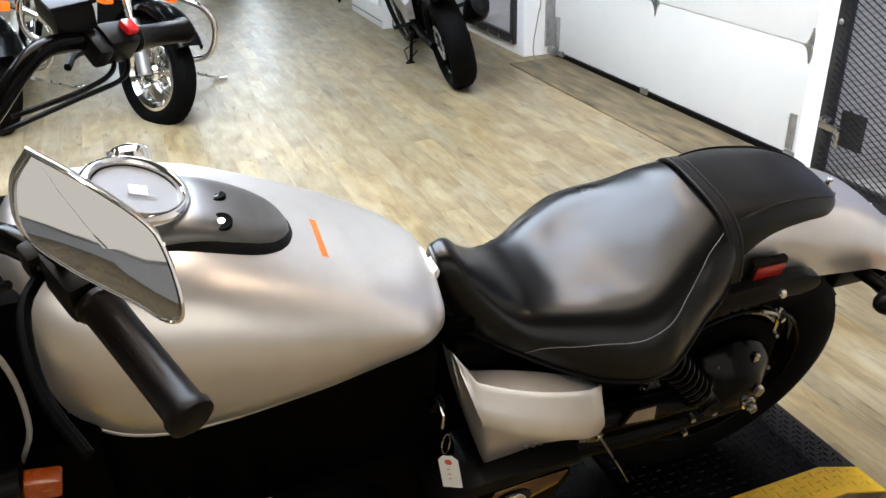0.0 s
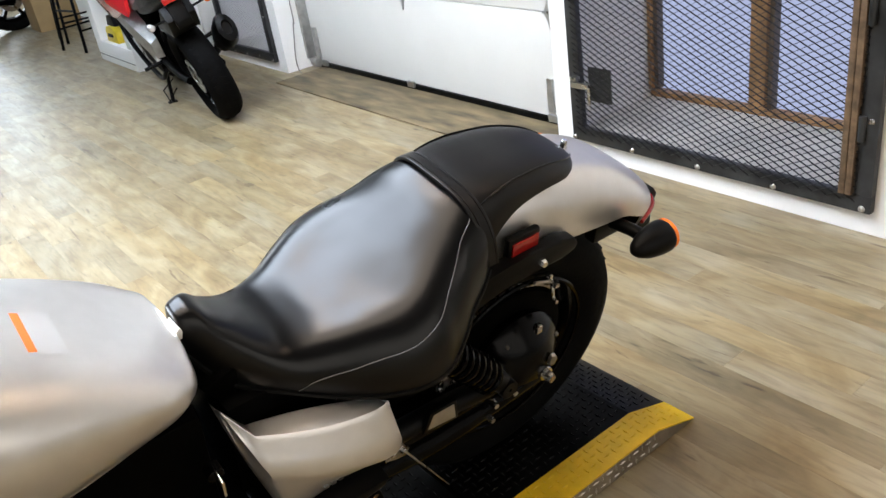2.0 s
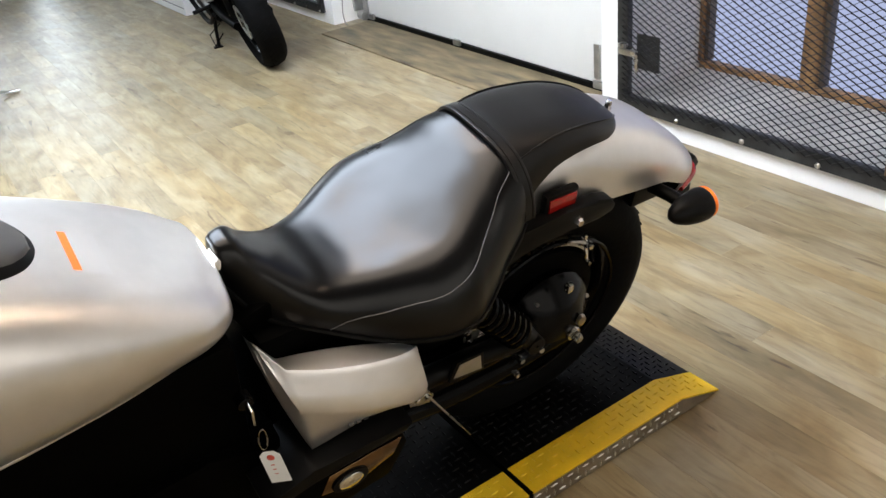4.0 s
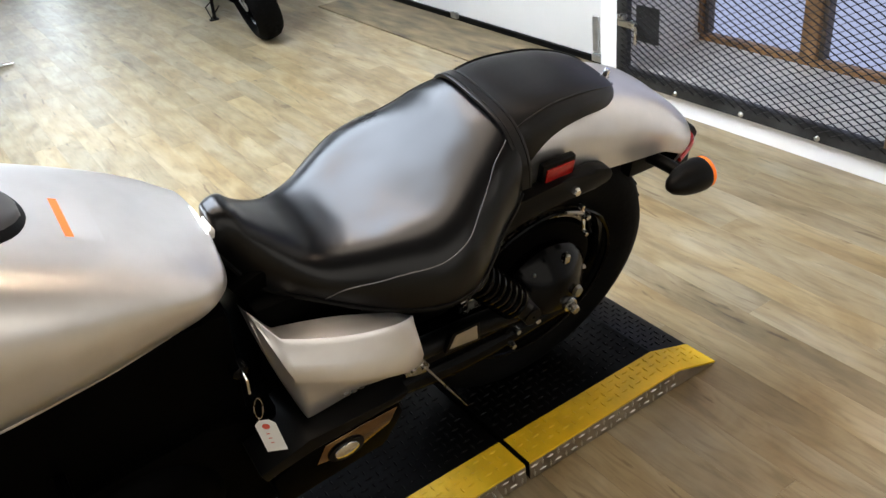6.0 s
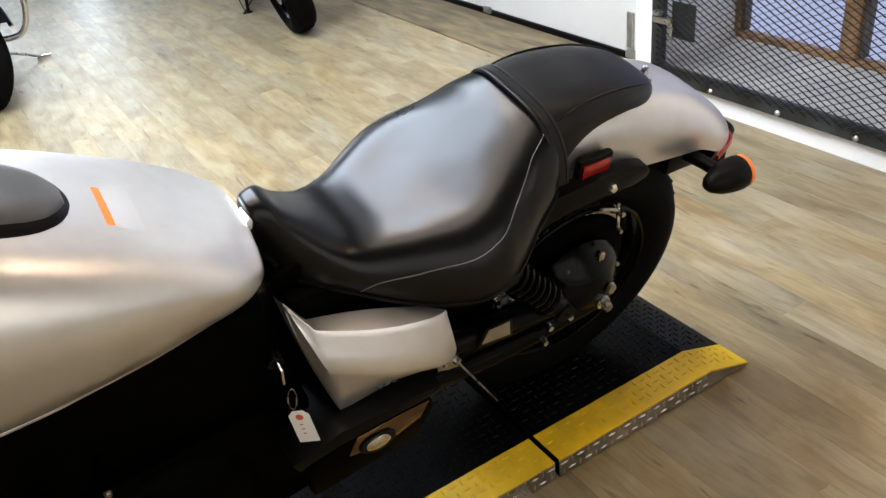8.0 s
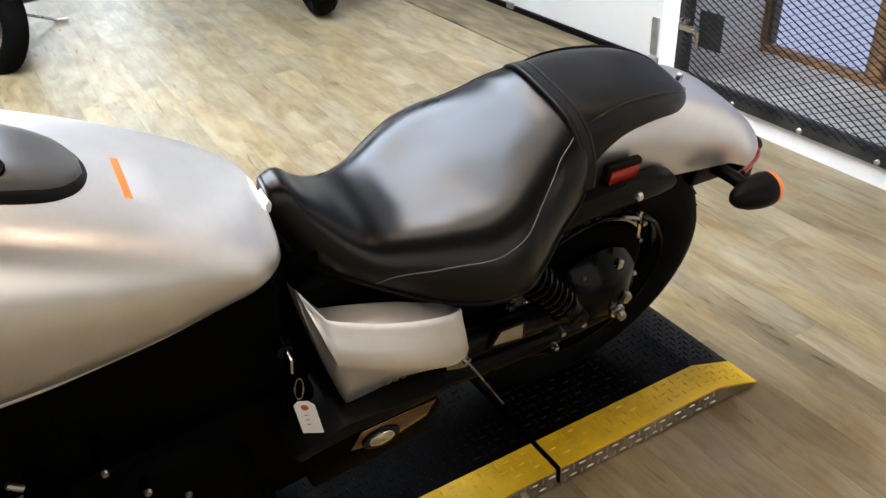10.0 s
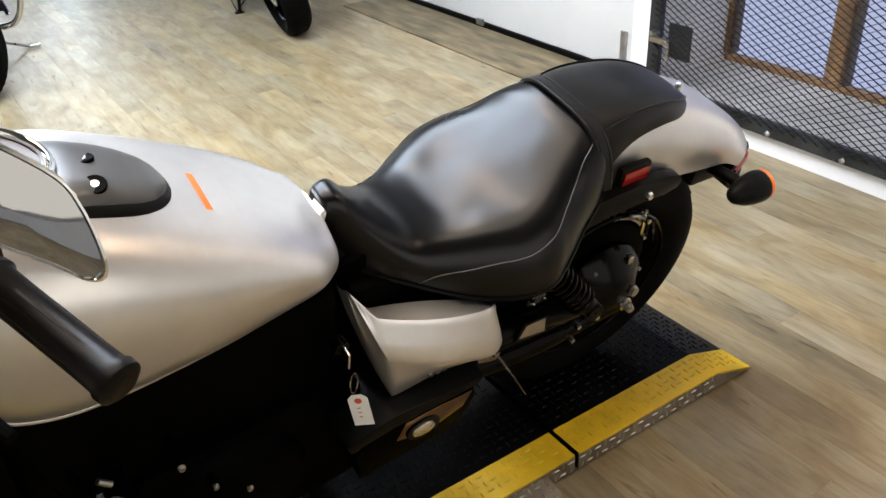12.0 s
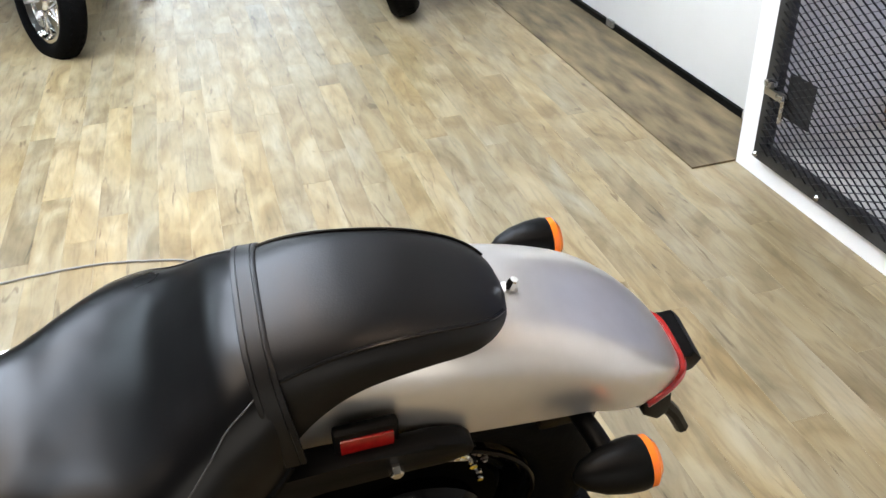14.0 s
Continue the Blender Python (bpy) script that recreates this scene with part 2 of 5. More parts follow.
def tube(points, radius, segs=10, bm=None, smooth=0, taper=None):
    pts = spline(points, smooth) if smooth else [Vector(a) for a in points]
    rings = []
    up = Vector((0.31, 0.17, 0.93))
    for i, p in enumerate(pts):
        d = (pts[min(i + 1, len(pts) - 1)] - pts[max(i - 1, 0)]).normalized()
        s = d.cross(up)
        s = s.normalized() if s.length > 1e-4 else d.orthogonal().normalized()
        up = s.cross(d)
        r = radius if taper is None else radius + (taper - radius) * i / (len(pts) - 1)
        rings.append([p + r * (math.cos(2 * math.pi * k / segs) * s + math.sin(2 * math.pi * k / segs) * up) for k in range(segs)])
    return skin(rings, bm=bm)


def lathe(profile, segs=32, m=None, bm=None):
    """A solid turned about x from (along, radius) pairs."""
    rings = [[(a, r * math.cos(2 * math.pi * k / segs), r * math.sin(2 * math.pi * k / segs)) for k in range(segs)] for a, r in profile]
    if profile[0][1] > 0.0015 and profile[-1][1] > 0.0015:
        return ring_solid(rings, bm, m)
    return skin(rings, bm=bm, m=m)


def ring_solid(rings, bm=None, m=None):
    """A turned ring with a hole through it: its last section meets the first."""
    own = bmesh.new()
    vs = [[own.verts.new(p) for p in r] for r in rings]
    k = len(rings[0])
    for a, b in zip(vs, vs[1:] + vs[:1]):
        for i in range(k):
            own.faces.new((a[i], a[(i + 1) % k], b[(i + 1) % k], b[i]))
    return put(own, bm, m)


def rod(a, b, r, segs=12, bm=None):
    return tube([a, b], r, segs, bm)


def bolt(at, axis, r=0.008, h=0.008, bm=None):
    q = Vector((1, 0, 0)).rotation_difference(Vector(axis)).to_matrix().to_4x4()
    return lathe([(-0.004, 0.001), (-0.004, r), (h * 0.6, r), (h, r * 0.75), (h, 0.001)], 6 if r > 0.0075 else 8, Matrix.Translation(at) @ q, bm)


def prism(outline, t0, t1, axis="x", bevel=0.0, bm=None, m=None):
    """An outline of (a, b) pairs drawn out along an axis: x: (y, z), y: (x, z), z: (x, y)."""
    own = bmesh.new()
    spot = {"x": lambda a, b, t: (t, a, b), "y": lambda a, b, t: (a, t, b), "z": lambda a, b, t: (a, b, t)}[axis]
    lo, hi = [own.verts.new(spot(a, b, t0)) for a, b in outline], [own.verts.new(spot(a, b, t1)) for a, b in outline]
    own.faces.new(lo)
    own.faces.new(hi)
    for i in range(len(outline)):
        j = (i + 1) % len(outline)
        own.faces.new((lo[i], lo[j], hi[j], hi[i]))
    if bevel:
        bmesh.ops.bevel(own, geom=list(own.edges), offset=bevel, segments=2, profile=0.6, affect="EDGES")
    return put(own, bm, m)


def wheel(parent, x, y, z, R, w, rim, spokes, name="wheel", wire=True, rim_mat=None, tyre_mat=None, disc=False, spoke_mat=None):
    """A wheel that turns about x, with its tyre, rim, hub and spokes."""
    at = Matrix.Translation((x, y, z))
    h = w / 2
    tyre = part(name, lathe([(-h * 0.62, rim), (-h * 0.93, rim + 0.25 * (R - rim)), (-h, rim + 0.55 * (R - rim)), (-h * 0.86, R - 0.026), (-h * 0.55, R - 0.008), (0, R),
                             (h * 0.55, R - 0.008), (h * 0.86, R - 0.026), (h, rim + 0.55 * (R - rim)), (h * 0.93, rim + 0.25 * (R - rim)), (h * 0.62, rim)], 56, at), tyre_mat or M_RUBBER, parent, "black rubber tyre on its wheel")
    bm = bmesh.new()
    for k in range(44):
        a = 2 * math.pi * k / 44
        for sx in (-1, 1):
            q = at @ Matrix.Rotation(a + (0.07 if sx > 0 else 0), 4, "X") @ Matrix.Translation((sx * h * 0.3, 0, R - 0.0085)) @ Matrix.Rotation(sx * 0.5, 4, "Z") @ Matrix.Rotation(sx * 0.1, 4, "Y")
            box(-h * 0.22, h * 0.22, -0.012, 0.012, -0.005, 0.005, bm=bm, m=q)
    part("tread", bm, tyre_mat or M_RUBBER, tyre)
    part("rim", lathe([(-h * 0.66, rim + 0.006), (-h * 0.7, rim - 0.012), (-h * 0.35, rim - 0.03), (h * 0.35, rim - 0.03), (h * 0.7, rim - 0.012), (h * 0.66, rim + 0.006), (0, rim - 0.018)], 48, at), rim_mat or M_GLOSS, tyre)
    part("hub", lathe([(-h * 0.8, 0.012), (-h * 0.8, 0.05), (-h * 0.5, 0.06), (-h * 0.4, 0.035), (h * 0.4, 0.035), (h * 0.5, 0.06), (h * 0.8, 0.05), (h * 0.8, 0.012)], 24, at), rim_mat or M_GLOSS, tyre)
    for k in range(spokes):
        a = 2 * math.pi * k / spokes
        s = 1 if k % 2 else -1
        if wire:
            b2 = a + s * 0.35 * (1 if (k // 2) % 2 else -1)
            bm = rod(Vector((x, y, z)) + Vector((s * h * 0.5, 0.055 * math.cos(a), 0.055 * math.sin(a))), Vector((x + s * 0.01, y + (rim - 0.024) * math.cos(b2), z + (rim - 0.024) * math.sin(b2))), 0.0028, 5)
        else:
            bm = skin([[(x + dx * h, y + r * math.cos(a + da), z + r * math.sin(a + da)) for dx, da in ((-0.3, -wd), (0.3, -wd), (0.3, wd), (-0.3, wd))] for r, wd in ((0.045, 0.35), (0.1, 0.13), (rim - 0.026, 0.1))])
        part("spoke", bm, spoke_mat or rim_mat or M_GLOSS, tyre)
    if disc:
        part("brake_disc", lathe([(h * 0.75, 0.06), (h * 0.75, disc), (h * 0.75 + 0.005, disc), (h * 0.75 + 0.005, 0.06)], 40, at), M_STEEL, tyre, "drilled steel brake disc")
    return tyre


# ---- the room ----
X0, X1, Y0, H = -9.5, 5.0, -7.0, 3.1
WALL = 0.21          # plane of the roll-up door, behind the wall's face at y = 0
solo("floor", box(X0, X1, Y0, 0.9, -0.06, -0.006), M_FARWALL, "concrete slab under wood-look vinyl planks", "floor", kind="structure")
solo("ceiling", box(X0, X1, Y0, 1.0, H, H + 0.12), M_CEIL, "plain painted showroom ceiling with light panels", "ceiling", kind="structure")
solo("wall_south", box(X0 - 0.15, X1 + 0.15, Y0 - 0.15, Y0, 0, H), M_FARWALL, "plain grey painted showroom wall", "wall", kind="structure")
bm = box(X0 - 0.15, X0, Y0, -2.6, 0, H)
box(X0 - 0.15, X0, -0.2, 1.0, 0, H, bm=bm)
box(X0 - 0.15, X0, -2.6, -0.2, 0, 0.5, bm=bm)
box(X0 - 0.15, X0, -2.6, -0.2, 2.9, H, bm=bm)
solo("wall_west", bm, M_FARWALL, "plain grey painted end wall round the shop window", "wall", kind="structure")
shop = thing("window_3", "tall shop window with overcast daylight behind", "window", kind="structure")
part("pane", box(X0 - 0.09, X0 - 0.08, -2.56, -0.24, 0.54, 2.86), M_SHOP, shop)
for a in ((-2.6, -2.56, 0.5, 2.9), (-0.24, -0.2, 0.5, 2.9), (-1.42, -1.38, 0.54, 2.86), (-2.56, -0.24, 0.5, 0.54), (-2.56, -0.24, 2.86, 2.9)):
    part("window_frame", box(X0 - 0.13, X0 - 0.03, *a, 0.003), M_ALU, shop)
EY0, EY1, EZ0, EZ1 = -5.6, -0.5, 0.45, 2.7      # wide shop window behind the camera
bm = box(X1, X1 + 0.15, Y0, EY0, 0, H)
box(X1, X1 + 0.15, EY1, 1.0, 0, H, bm=bm)
box(X1, X1 + 0.15, EY0, EY1, 0, EZ0, bm=bm)
box(X1, X1 + 0.15, EY0, EY1, EZ1, H, bm=bm)
east = thing("window_4", "wide frosted shop window with dim daylight behind", "window", kind="structure")
part("pane", box(X1 + 0.08, X1 + 0.09, EY0 + 0.04, EY1 - 0.04, EZ0 + 0.04, EZ1 - 0.04), M_DIM, east)
for a in ((EY0, EY0 + 0.04, EZ0, EZ1), (EY1 - 0.04, EY1, EZ0, EZ1), (-3.07, -3.03, EZ0 + 0.04, EZ1 - 0.04), (EY0 + 0.04, EY1 - 0.04, EZ0, EZ0 + 0.04), (EY0 + 0.04, EY1 - 0.04, EZ1 - 0.04, EZ1)):
    part("window_frame", box(X1 + 0.03, X1 + 0.13, *a, 0.003), M_ALU, east)
solo("wall_east", bm, M_EASTWALL, "plain pale painted end wall", "wall", kind="structure")

# north wall with the two caged windows and the door opening
CX0, CX1, CZ0, CZ1 = 0.13, 1.36, 0.105, 2.02      # caged window by the door
WX0, WX1, WZ0, WZ1 = -3.35, -2.58, 0.09, 2.02     # small caged window past the door
bm = bmesh.new()
box(0.0, CX0, 0, 0.6, 0, H, bm=bm)
box(CX0, CX1, 0, 0.6, 0, CZ0, bm=bm)
box(CX0, CX1, 0, 0.6, CZ1, H, bm=bm)
box(CX1, X1, 0, 0.6, 0, H, bm=bm)
solo("wall_north", bm, M_WHITE, "white painted wall round a caged window", "wall", kind="structure")
bm = bmesh.new()
box(-2.47, 0.0, 0.0, 0.6, 2.35, H, bm=bm)
solo("wall_lintel", bm, M_WHITE, "white painted wall over the roll-up door", "wall", kind="structure")
bm = bmesh.new()
box(WX1, -2.47, 0, 0.6, 0, H, bm=bm)
box(WX0, WX1, 0, 0.6, 0, WZ0, bm=bm)
box(WX0, WX1, 0, 0.6, WZ1, H, bm=bm)
box(X0, WX0, 0, 0.6, 0, H, bm=bm)
solo("wall_north_far", bm, M_WHITE, "white painted wall round a small caged window", "wall", kind="structure")


def expanded_mesh(x0, x1, z0, z1, y, lw=0.047, sw=0.0235, t=0.0024):
    """Expanded steel: rows of zigzag strands that meet at the knuckles."""
    bm = bmesh.new()
    rows, cols = int((z1 - z0) / (sw / 2)), int((x1 - x0) / (lw / 2))
    for r in range(rows):
        z = z0 + r * sw / 2
        prev = None
        for c in range(cols + 1):
            x = x0 + c * lw / 2
            up = ((c + r) % 2) * sw / 2
            wob = 0.0008 * math.sin(c * 3.1 + r * 1.7)
            ring = [bm.verts.new((x, y + dy, z + up + dz + wob)) for dy, dz in ((-t, -t * 0.5), (t, -t * 0.1), (t, t * 0.5), (-t, t * 0.1))]
            if prev:
                for i in range(4):
                    bm.faces.new((prev[i], prev[(i + 1) % 4], ring[(i + 1) % 4], ring[i]))
            prev = ring
    return bm


def caged_window(name, x0, x1, z0, z1, back, label, posts, latch, strand=0.0024):
    """A mesh gate on angle iron before a recessed timber window."""
    w = thing(name, label, "window", kind="structure")
    f = 0.056
    for nm, a in (("frame_rail", (x0 - 0.012, x1 + 0.012, -0.03, -0.002, z0 - 0.022, z0 + f - 0.02)), ("frame_rail", (x0 - 0.012, x1 + 0.012, -0.03, -0.002, z1 - f, z1)),
                  ("frame_stile", (x0 - 0.012, x0 + f - 0.012, -0.03, -0.002, z0 + f - 0.02, z1 - f)), ("frame_stile", (x1 - f + 0.012, x1 + 0.012, -0.03, -0.002, z0 + f - 0.02, z1 - f))):
        part(nm, box(*a, 0.003), M_FRAMESTEEL, w, "raw black angle iron")
    part("mesh", expanded_mesh(x0 + 0.018, x1 - 0.018, z0 + 0.012, z1 - 0.03, -0.033, t=strand), M_MESH, w, "dark expanded steel mesh")["kind"] = "stuff"
    n = 5
    for k in range(n):
        x = x0 + 0.0 + (x1 - x0 - 0.015) * k / (n - 1)
        part("bolt", lathe([(-0.004, 0.001), (-0.004, 0.011), (0.0, 0.011), (0.006, 0.006), (0.006, 0.001)], 10, Matrix.Translation((x, -0.032, z0 - 0.008)) @ Matrix.Rotation(radians(-90), 4, "Z")), M_STEEL, w)
        part("bolt", lathe([(-0.004, 0.001), (-0.004, 0.011), (0.0, 0.011), (0.006, 0.006), (0.006, 0.001)], 10, Matrix.Translation((x0 + 0.01 if k % 2 else x1 - 0.01, -0.032, z0 + 0.28 + 0.33 * k)) @ Matrix.Rotation(radians(-90), 4, "Z")), M_STEEL, w)
    # recess: sill and reveals are the wall's own opening; the timber window stands at its back
    part("sill", box(x0 + 0.002, x1 - 0.002, 0.012, back - 0.002, z0 + 0.002, z0 + 0.018), M_SILL, w, "dusty grey painted sill")
    part("window_frame", box(x0 + 0.002, x1 - 0.002, back, back + 0.05, z0 + 0.02, z0 + 0.046, 0.004), M_TIMBER, w)
    part("window_frame", box(x0 + 0.002, x1 - 0.002, back, back + 0.05, z1 - 0.07, z1 - 0.002, 0.004), M_TIMBER, w)
    for a, b in posts:
        part("window_frame", box(a, b, back - 0.012, back + 0.05, z0 + 0.053, z1 - 0.072, 0.004), M_TIMBER, w, "brown stained timber post")
        part("window_frame", box(b + 0.001, b + 0.022, back + 0.004, back + 0.046, z0 + 0.053, z1 - 0.072, 0.003), M_BOARD, w)
    p = part("pane", box(x0 + 0.01, x1 - 0.01, back + 0.06, back + 0.064, z0 + 0.03, 1.0), M_DAY, w, "frosted pane bright with bluish daylight")
    part("window_frame", box(x0 + 0.005, x1 - 0.005, back, back + 0.06, 1.0, 1.05, 0.003), M_TIMBER, w)
    # upper pane stays out of view, its glow is added to light the recess
    part("pane", box(x0 + 0.01, x1 - 0.01, back + 0.06, back + 0.064, 1.05, z1 - 0.03), M_UPPERGLOW, w, "unseen upper pane with a bluish glow added to light the recess")
    part("backing", box(x0 + 0.005, x1 - 0.005, back + 0.07, back + 0.08, z0 + 0.02, z1 - 0.02), M_WHITE, w)
    if latch:
        part("latch_plate", box(0.222, 0.34, -0.029, -0.0265, 0.265, 0.405, 0.001), M_FRAMESTEEL, w, "dark perforated steel plate behind the latch")
        lt = part("latch", box(0.145, 0.235, -0.054, -0.0365, 0.315, 0.34, 0.004), M_STEEL, w, "zinc slide bolt latch")
        part("knob", tube([(0.235, -0.045, 0.335), (0.25, -0.06, 0.33), (0.252, -0.062, 0.26)], 0.007, 8), M_STEEL, lt)
        part("keeper", box(0.15, 0.185, -0.062, -0.0365, 0.345, 0.362, 0.003), M_STEEL, lt)
        for k in range(3):
            part("hinge", rod((x1 - 0.035, -0.034, 0.32 + 0.35 * k), (x1 - 0.035, -0.034, 0.40 + 0.35 * k), 0.012, 10), M_FRAMESTEEL, w)
        # brown drop bolts along the gate's hinge side
        for a, b in ((0.088, 0.068), (0.066, 0.046)):
            part("rail_bar", box(x1 - a, x1 - b, -0.046, -0.012, z0 + 0.035, z1 - 0.06, 0.003), M_RUST, w, "brown rusty inner bar")
    return w


caged_window("window_1", CX0, CX1, CZ0, CZ1, 0.45, "caged window with dark expanded mesh and brown timber posts", [(0.133, 0.152), (0.63, 0.70), (1.30, 1.355)], True)
caged_window("window_2", WX0, WX1, WZ0, WZ1, 0.35, "small caged window with dark frame and mesh", [(-3.34, -3.3), (-2.78, -2.72)], False, 0.0015)

# roll-up door: panels, seal, hinges, track
door = thing("door_1", "white sectional roll-up garage door, closed", "garage door", kind="structure")
for k in range(4):
    z0 = 0.035 + k * 0.49
    part("panel", box(-2.44, -0.004, WALL, WALL + 0.045, z0, z0 + 0.486, 0.004), M_DOOR, door)
part("seal", box(-2.44, -0.004, WALL - 0.012, WALL + 0.04, 0.001, 0.034, 0.004), M_BLACK, door, "black rubber bottom seal")
for k in (1, 2, 3):
    for x in (-1.335, -0.215, -2.4):
        z = 0.035 + k * 0.49
        part("hinge", prism([(x - 0.032, z), (x - 0.012, z + 0.03), (x, z + 0.075), (x + 0.012, z + 0.03), (x + 0.032, z), (x + 0.012, z - 0.03), (x, z - 0.075), (x - 0.012, z - 0.03)], WALL - 0.008, WALL - 0.001, "y", 0.001), M_ALU, door, "grey diamond-shaped door hinge")
        part("pin", rod((x - 0.03, WALL - 0.012, z), (x + 0.03, WALL - 0.012, z), 0.006, 8), M_STEEL, door)
for x in (-1.35, -0.22, -2.3):
    part("bracket", box(x - 0.03, x + 0.03, WALL - 0.03, WALL - 0.013, 0.02, 0.055, 0.004), M_ALU, door, "grey bottom bracket")
part("corner_bracket", box(-0.262, -0.225, WALL - 0.012, WALL - 0.001, 0.06, 0.22, 0.003), M_ALU, door)
part("track", box(-2.465, -2.443, WALL - 0.06, WALL + 0.03, 0.06, 2.3, 0.004), M_ALU, door, "galvanised door track")
part("track", box(-2.40, -2.36, WALL - 0.02, WALL - 0.002, 0.05, 0.26, 0.003), M_ALU, door)
part("roller", lathe([(-0.03, 0.001), (-0.03, 0.028), (0.03, 0.028), (0.03, 0.001)], 14, Matrix.Translation((-2.36, WALL - 0.05, 0.045))), M_ALU, door, "white nylon roller")
solo("conduit", tube([(-2.452, 0.11, 2.3), (-2.453, 0.11, 0.5), (-2.455, 0.1, 0.3), (-2.462, 0.07, 0.1), (-2.44, 0.06, 0.02), (-2.35, 0.03, 0.012)], 0.0035, 7, smooth=4), M_FARWALL, "thin dark cable hanging down the door jamb", "cable")
solo("threshold_sheet", box(-2.34, -0.002, -0.165, WALL - 0.014, 0.001, 0.008, 0.001), M_PLY, "worn brown plywood sheet lying before the door", "plywood sheet")

# ceiling lights: panels in rows, warm spots between
TUBES = [(-2.6, -2.9, 0, 0.07), (-5.4, -2.9, 0, 0.07), (-1.7, -1.6, 0, 0.07), (-4.6, -0.95, 0, 0.07), (-1.3, -4.8, 0, 0.2), (-3.8, -4.9, 0, 0.07), (-8.0, -2.9, 0, 0.07)]
for x, y, turn, wide in TUBES:
    c = thing("ceiling_light", "slim white fluorescent ceiling light, lit", "ceiling light", pose(x, y, H, 0, 0, turn), group="ceiling lights")
    part("housing", prism([(-0.02 - wide, -0.002), (0.02 + wide, -0.002), (wide - 0.02, -0.06), (0.02 - wide, -0.06)], -0.64, 0.64, "x", 0.004), M_WHITE, c)
    part("diffuser", box(-0.6, 0.6, -wide, wide, -0.075, -0.0605, 0.004), M_TUBE, c, "glowing frosted tube cover")
for x, y, lx, ly, glowing, label in ((-0.42, -2.45, 0.88, 1.15, M_PANEL, "broad flat white ceiling light panel, lit"), (1.2, -2.7, 0.7, 1.1, M_SOFTWARM, "broad flat warm-white ceiling light panel, lit")):
    c = thing("ceiling_panel", label, "ceiling light", pose(x, y, H), group="light panels")
    part("housing", box(-lx - 0.03, lx + 0.03, -ly - 0.03, ly + 0.03, -0.05, -0.001, 0.004), M_WHITE, c)
    part("diffuser", box(-lx, lx, -ly, ly, -0.06, -0.0505, 0.003), glowing, c, "glowing frosted panel")
for x, y in ((0.62, -1.75), (2.3, -0.7)):
    c = thing("flood_light", "round warm halogen ceiling flood, lit", "flood light", Matrix.Translation((x, y, H)), group="warm floods")
    part("can", lathe([(0.0, 0.05), (0.0, 0.09), (0.14, 0.1), (0.14, 0.088), (0.12, 0.08)], 24, Matrix.Rotation(radians(90), 4, "Y")), M_BLACK, c)
    part("bulb", lathe([(0.118, 0.001), (0.118, 0.1), (0.13, 0.085), (0.135, 0.001)], 24, Matrix.Rotation(radians(90), 4, "Y")), M_WARM, c, "glowing warm lens")


# ---- display platform of diamond plate ----
def lozenges(x0, x1, y0, y1, z, pitch=0.022, ramp=None):
    """Raised tread lozenges, turned by turns."""
    bm = bmesh.new()
    nx, ny = int((x1 - x0) / pitch), int((y1 - y0) / pitch)
    for i in range(nx):
        for j in range(ny):
            cx, cy = x0 + (i + 0.5) * pitch, y0 + (j + 0.5) * pitch
            a = radians(45 if (i + j) % 2 else -45) + radians(45)
            ca, sa = math.cos(a), math.sin(a)
            zz = z if ramp is None else ramp(cy)
            base = [(0.0105, 0), (0, 0.0031), (-0.0105, 0), (0, -0.0031)]
            vs = [bm.verts.new((cx + u * ca - v * sa, cy + u * sa + v * ca, zz)) for u, v in base]
            t = [bm.verts.new((cx + u * ca, cy + u * sa, zz + 0.0022)) for u in (0.005, -0.005)]
            bm.faces.new((vs[0], vs[1], t[1], t[0]))
            bm.faces.new((vs[1], vs[2], t[1]))
            bm.faces.new((vs[2], vs[3], t[0], t[1]))
            bm.faces.new((vs[3], vs[0], t[0]))
    return bm


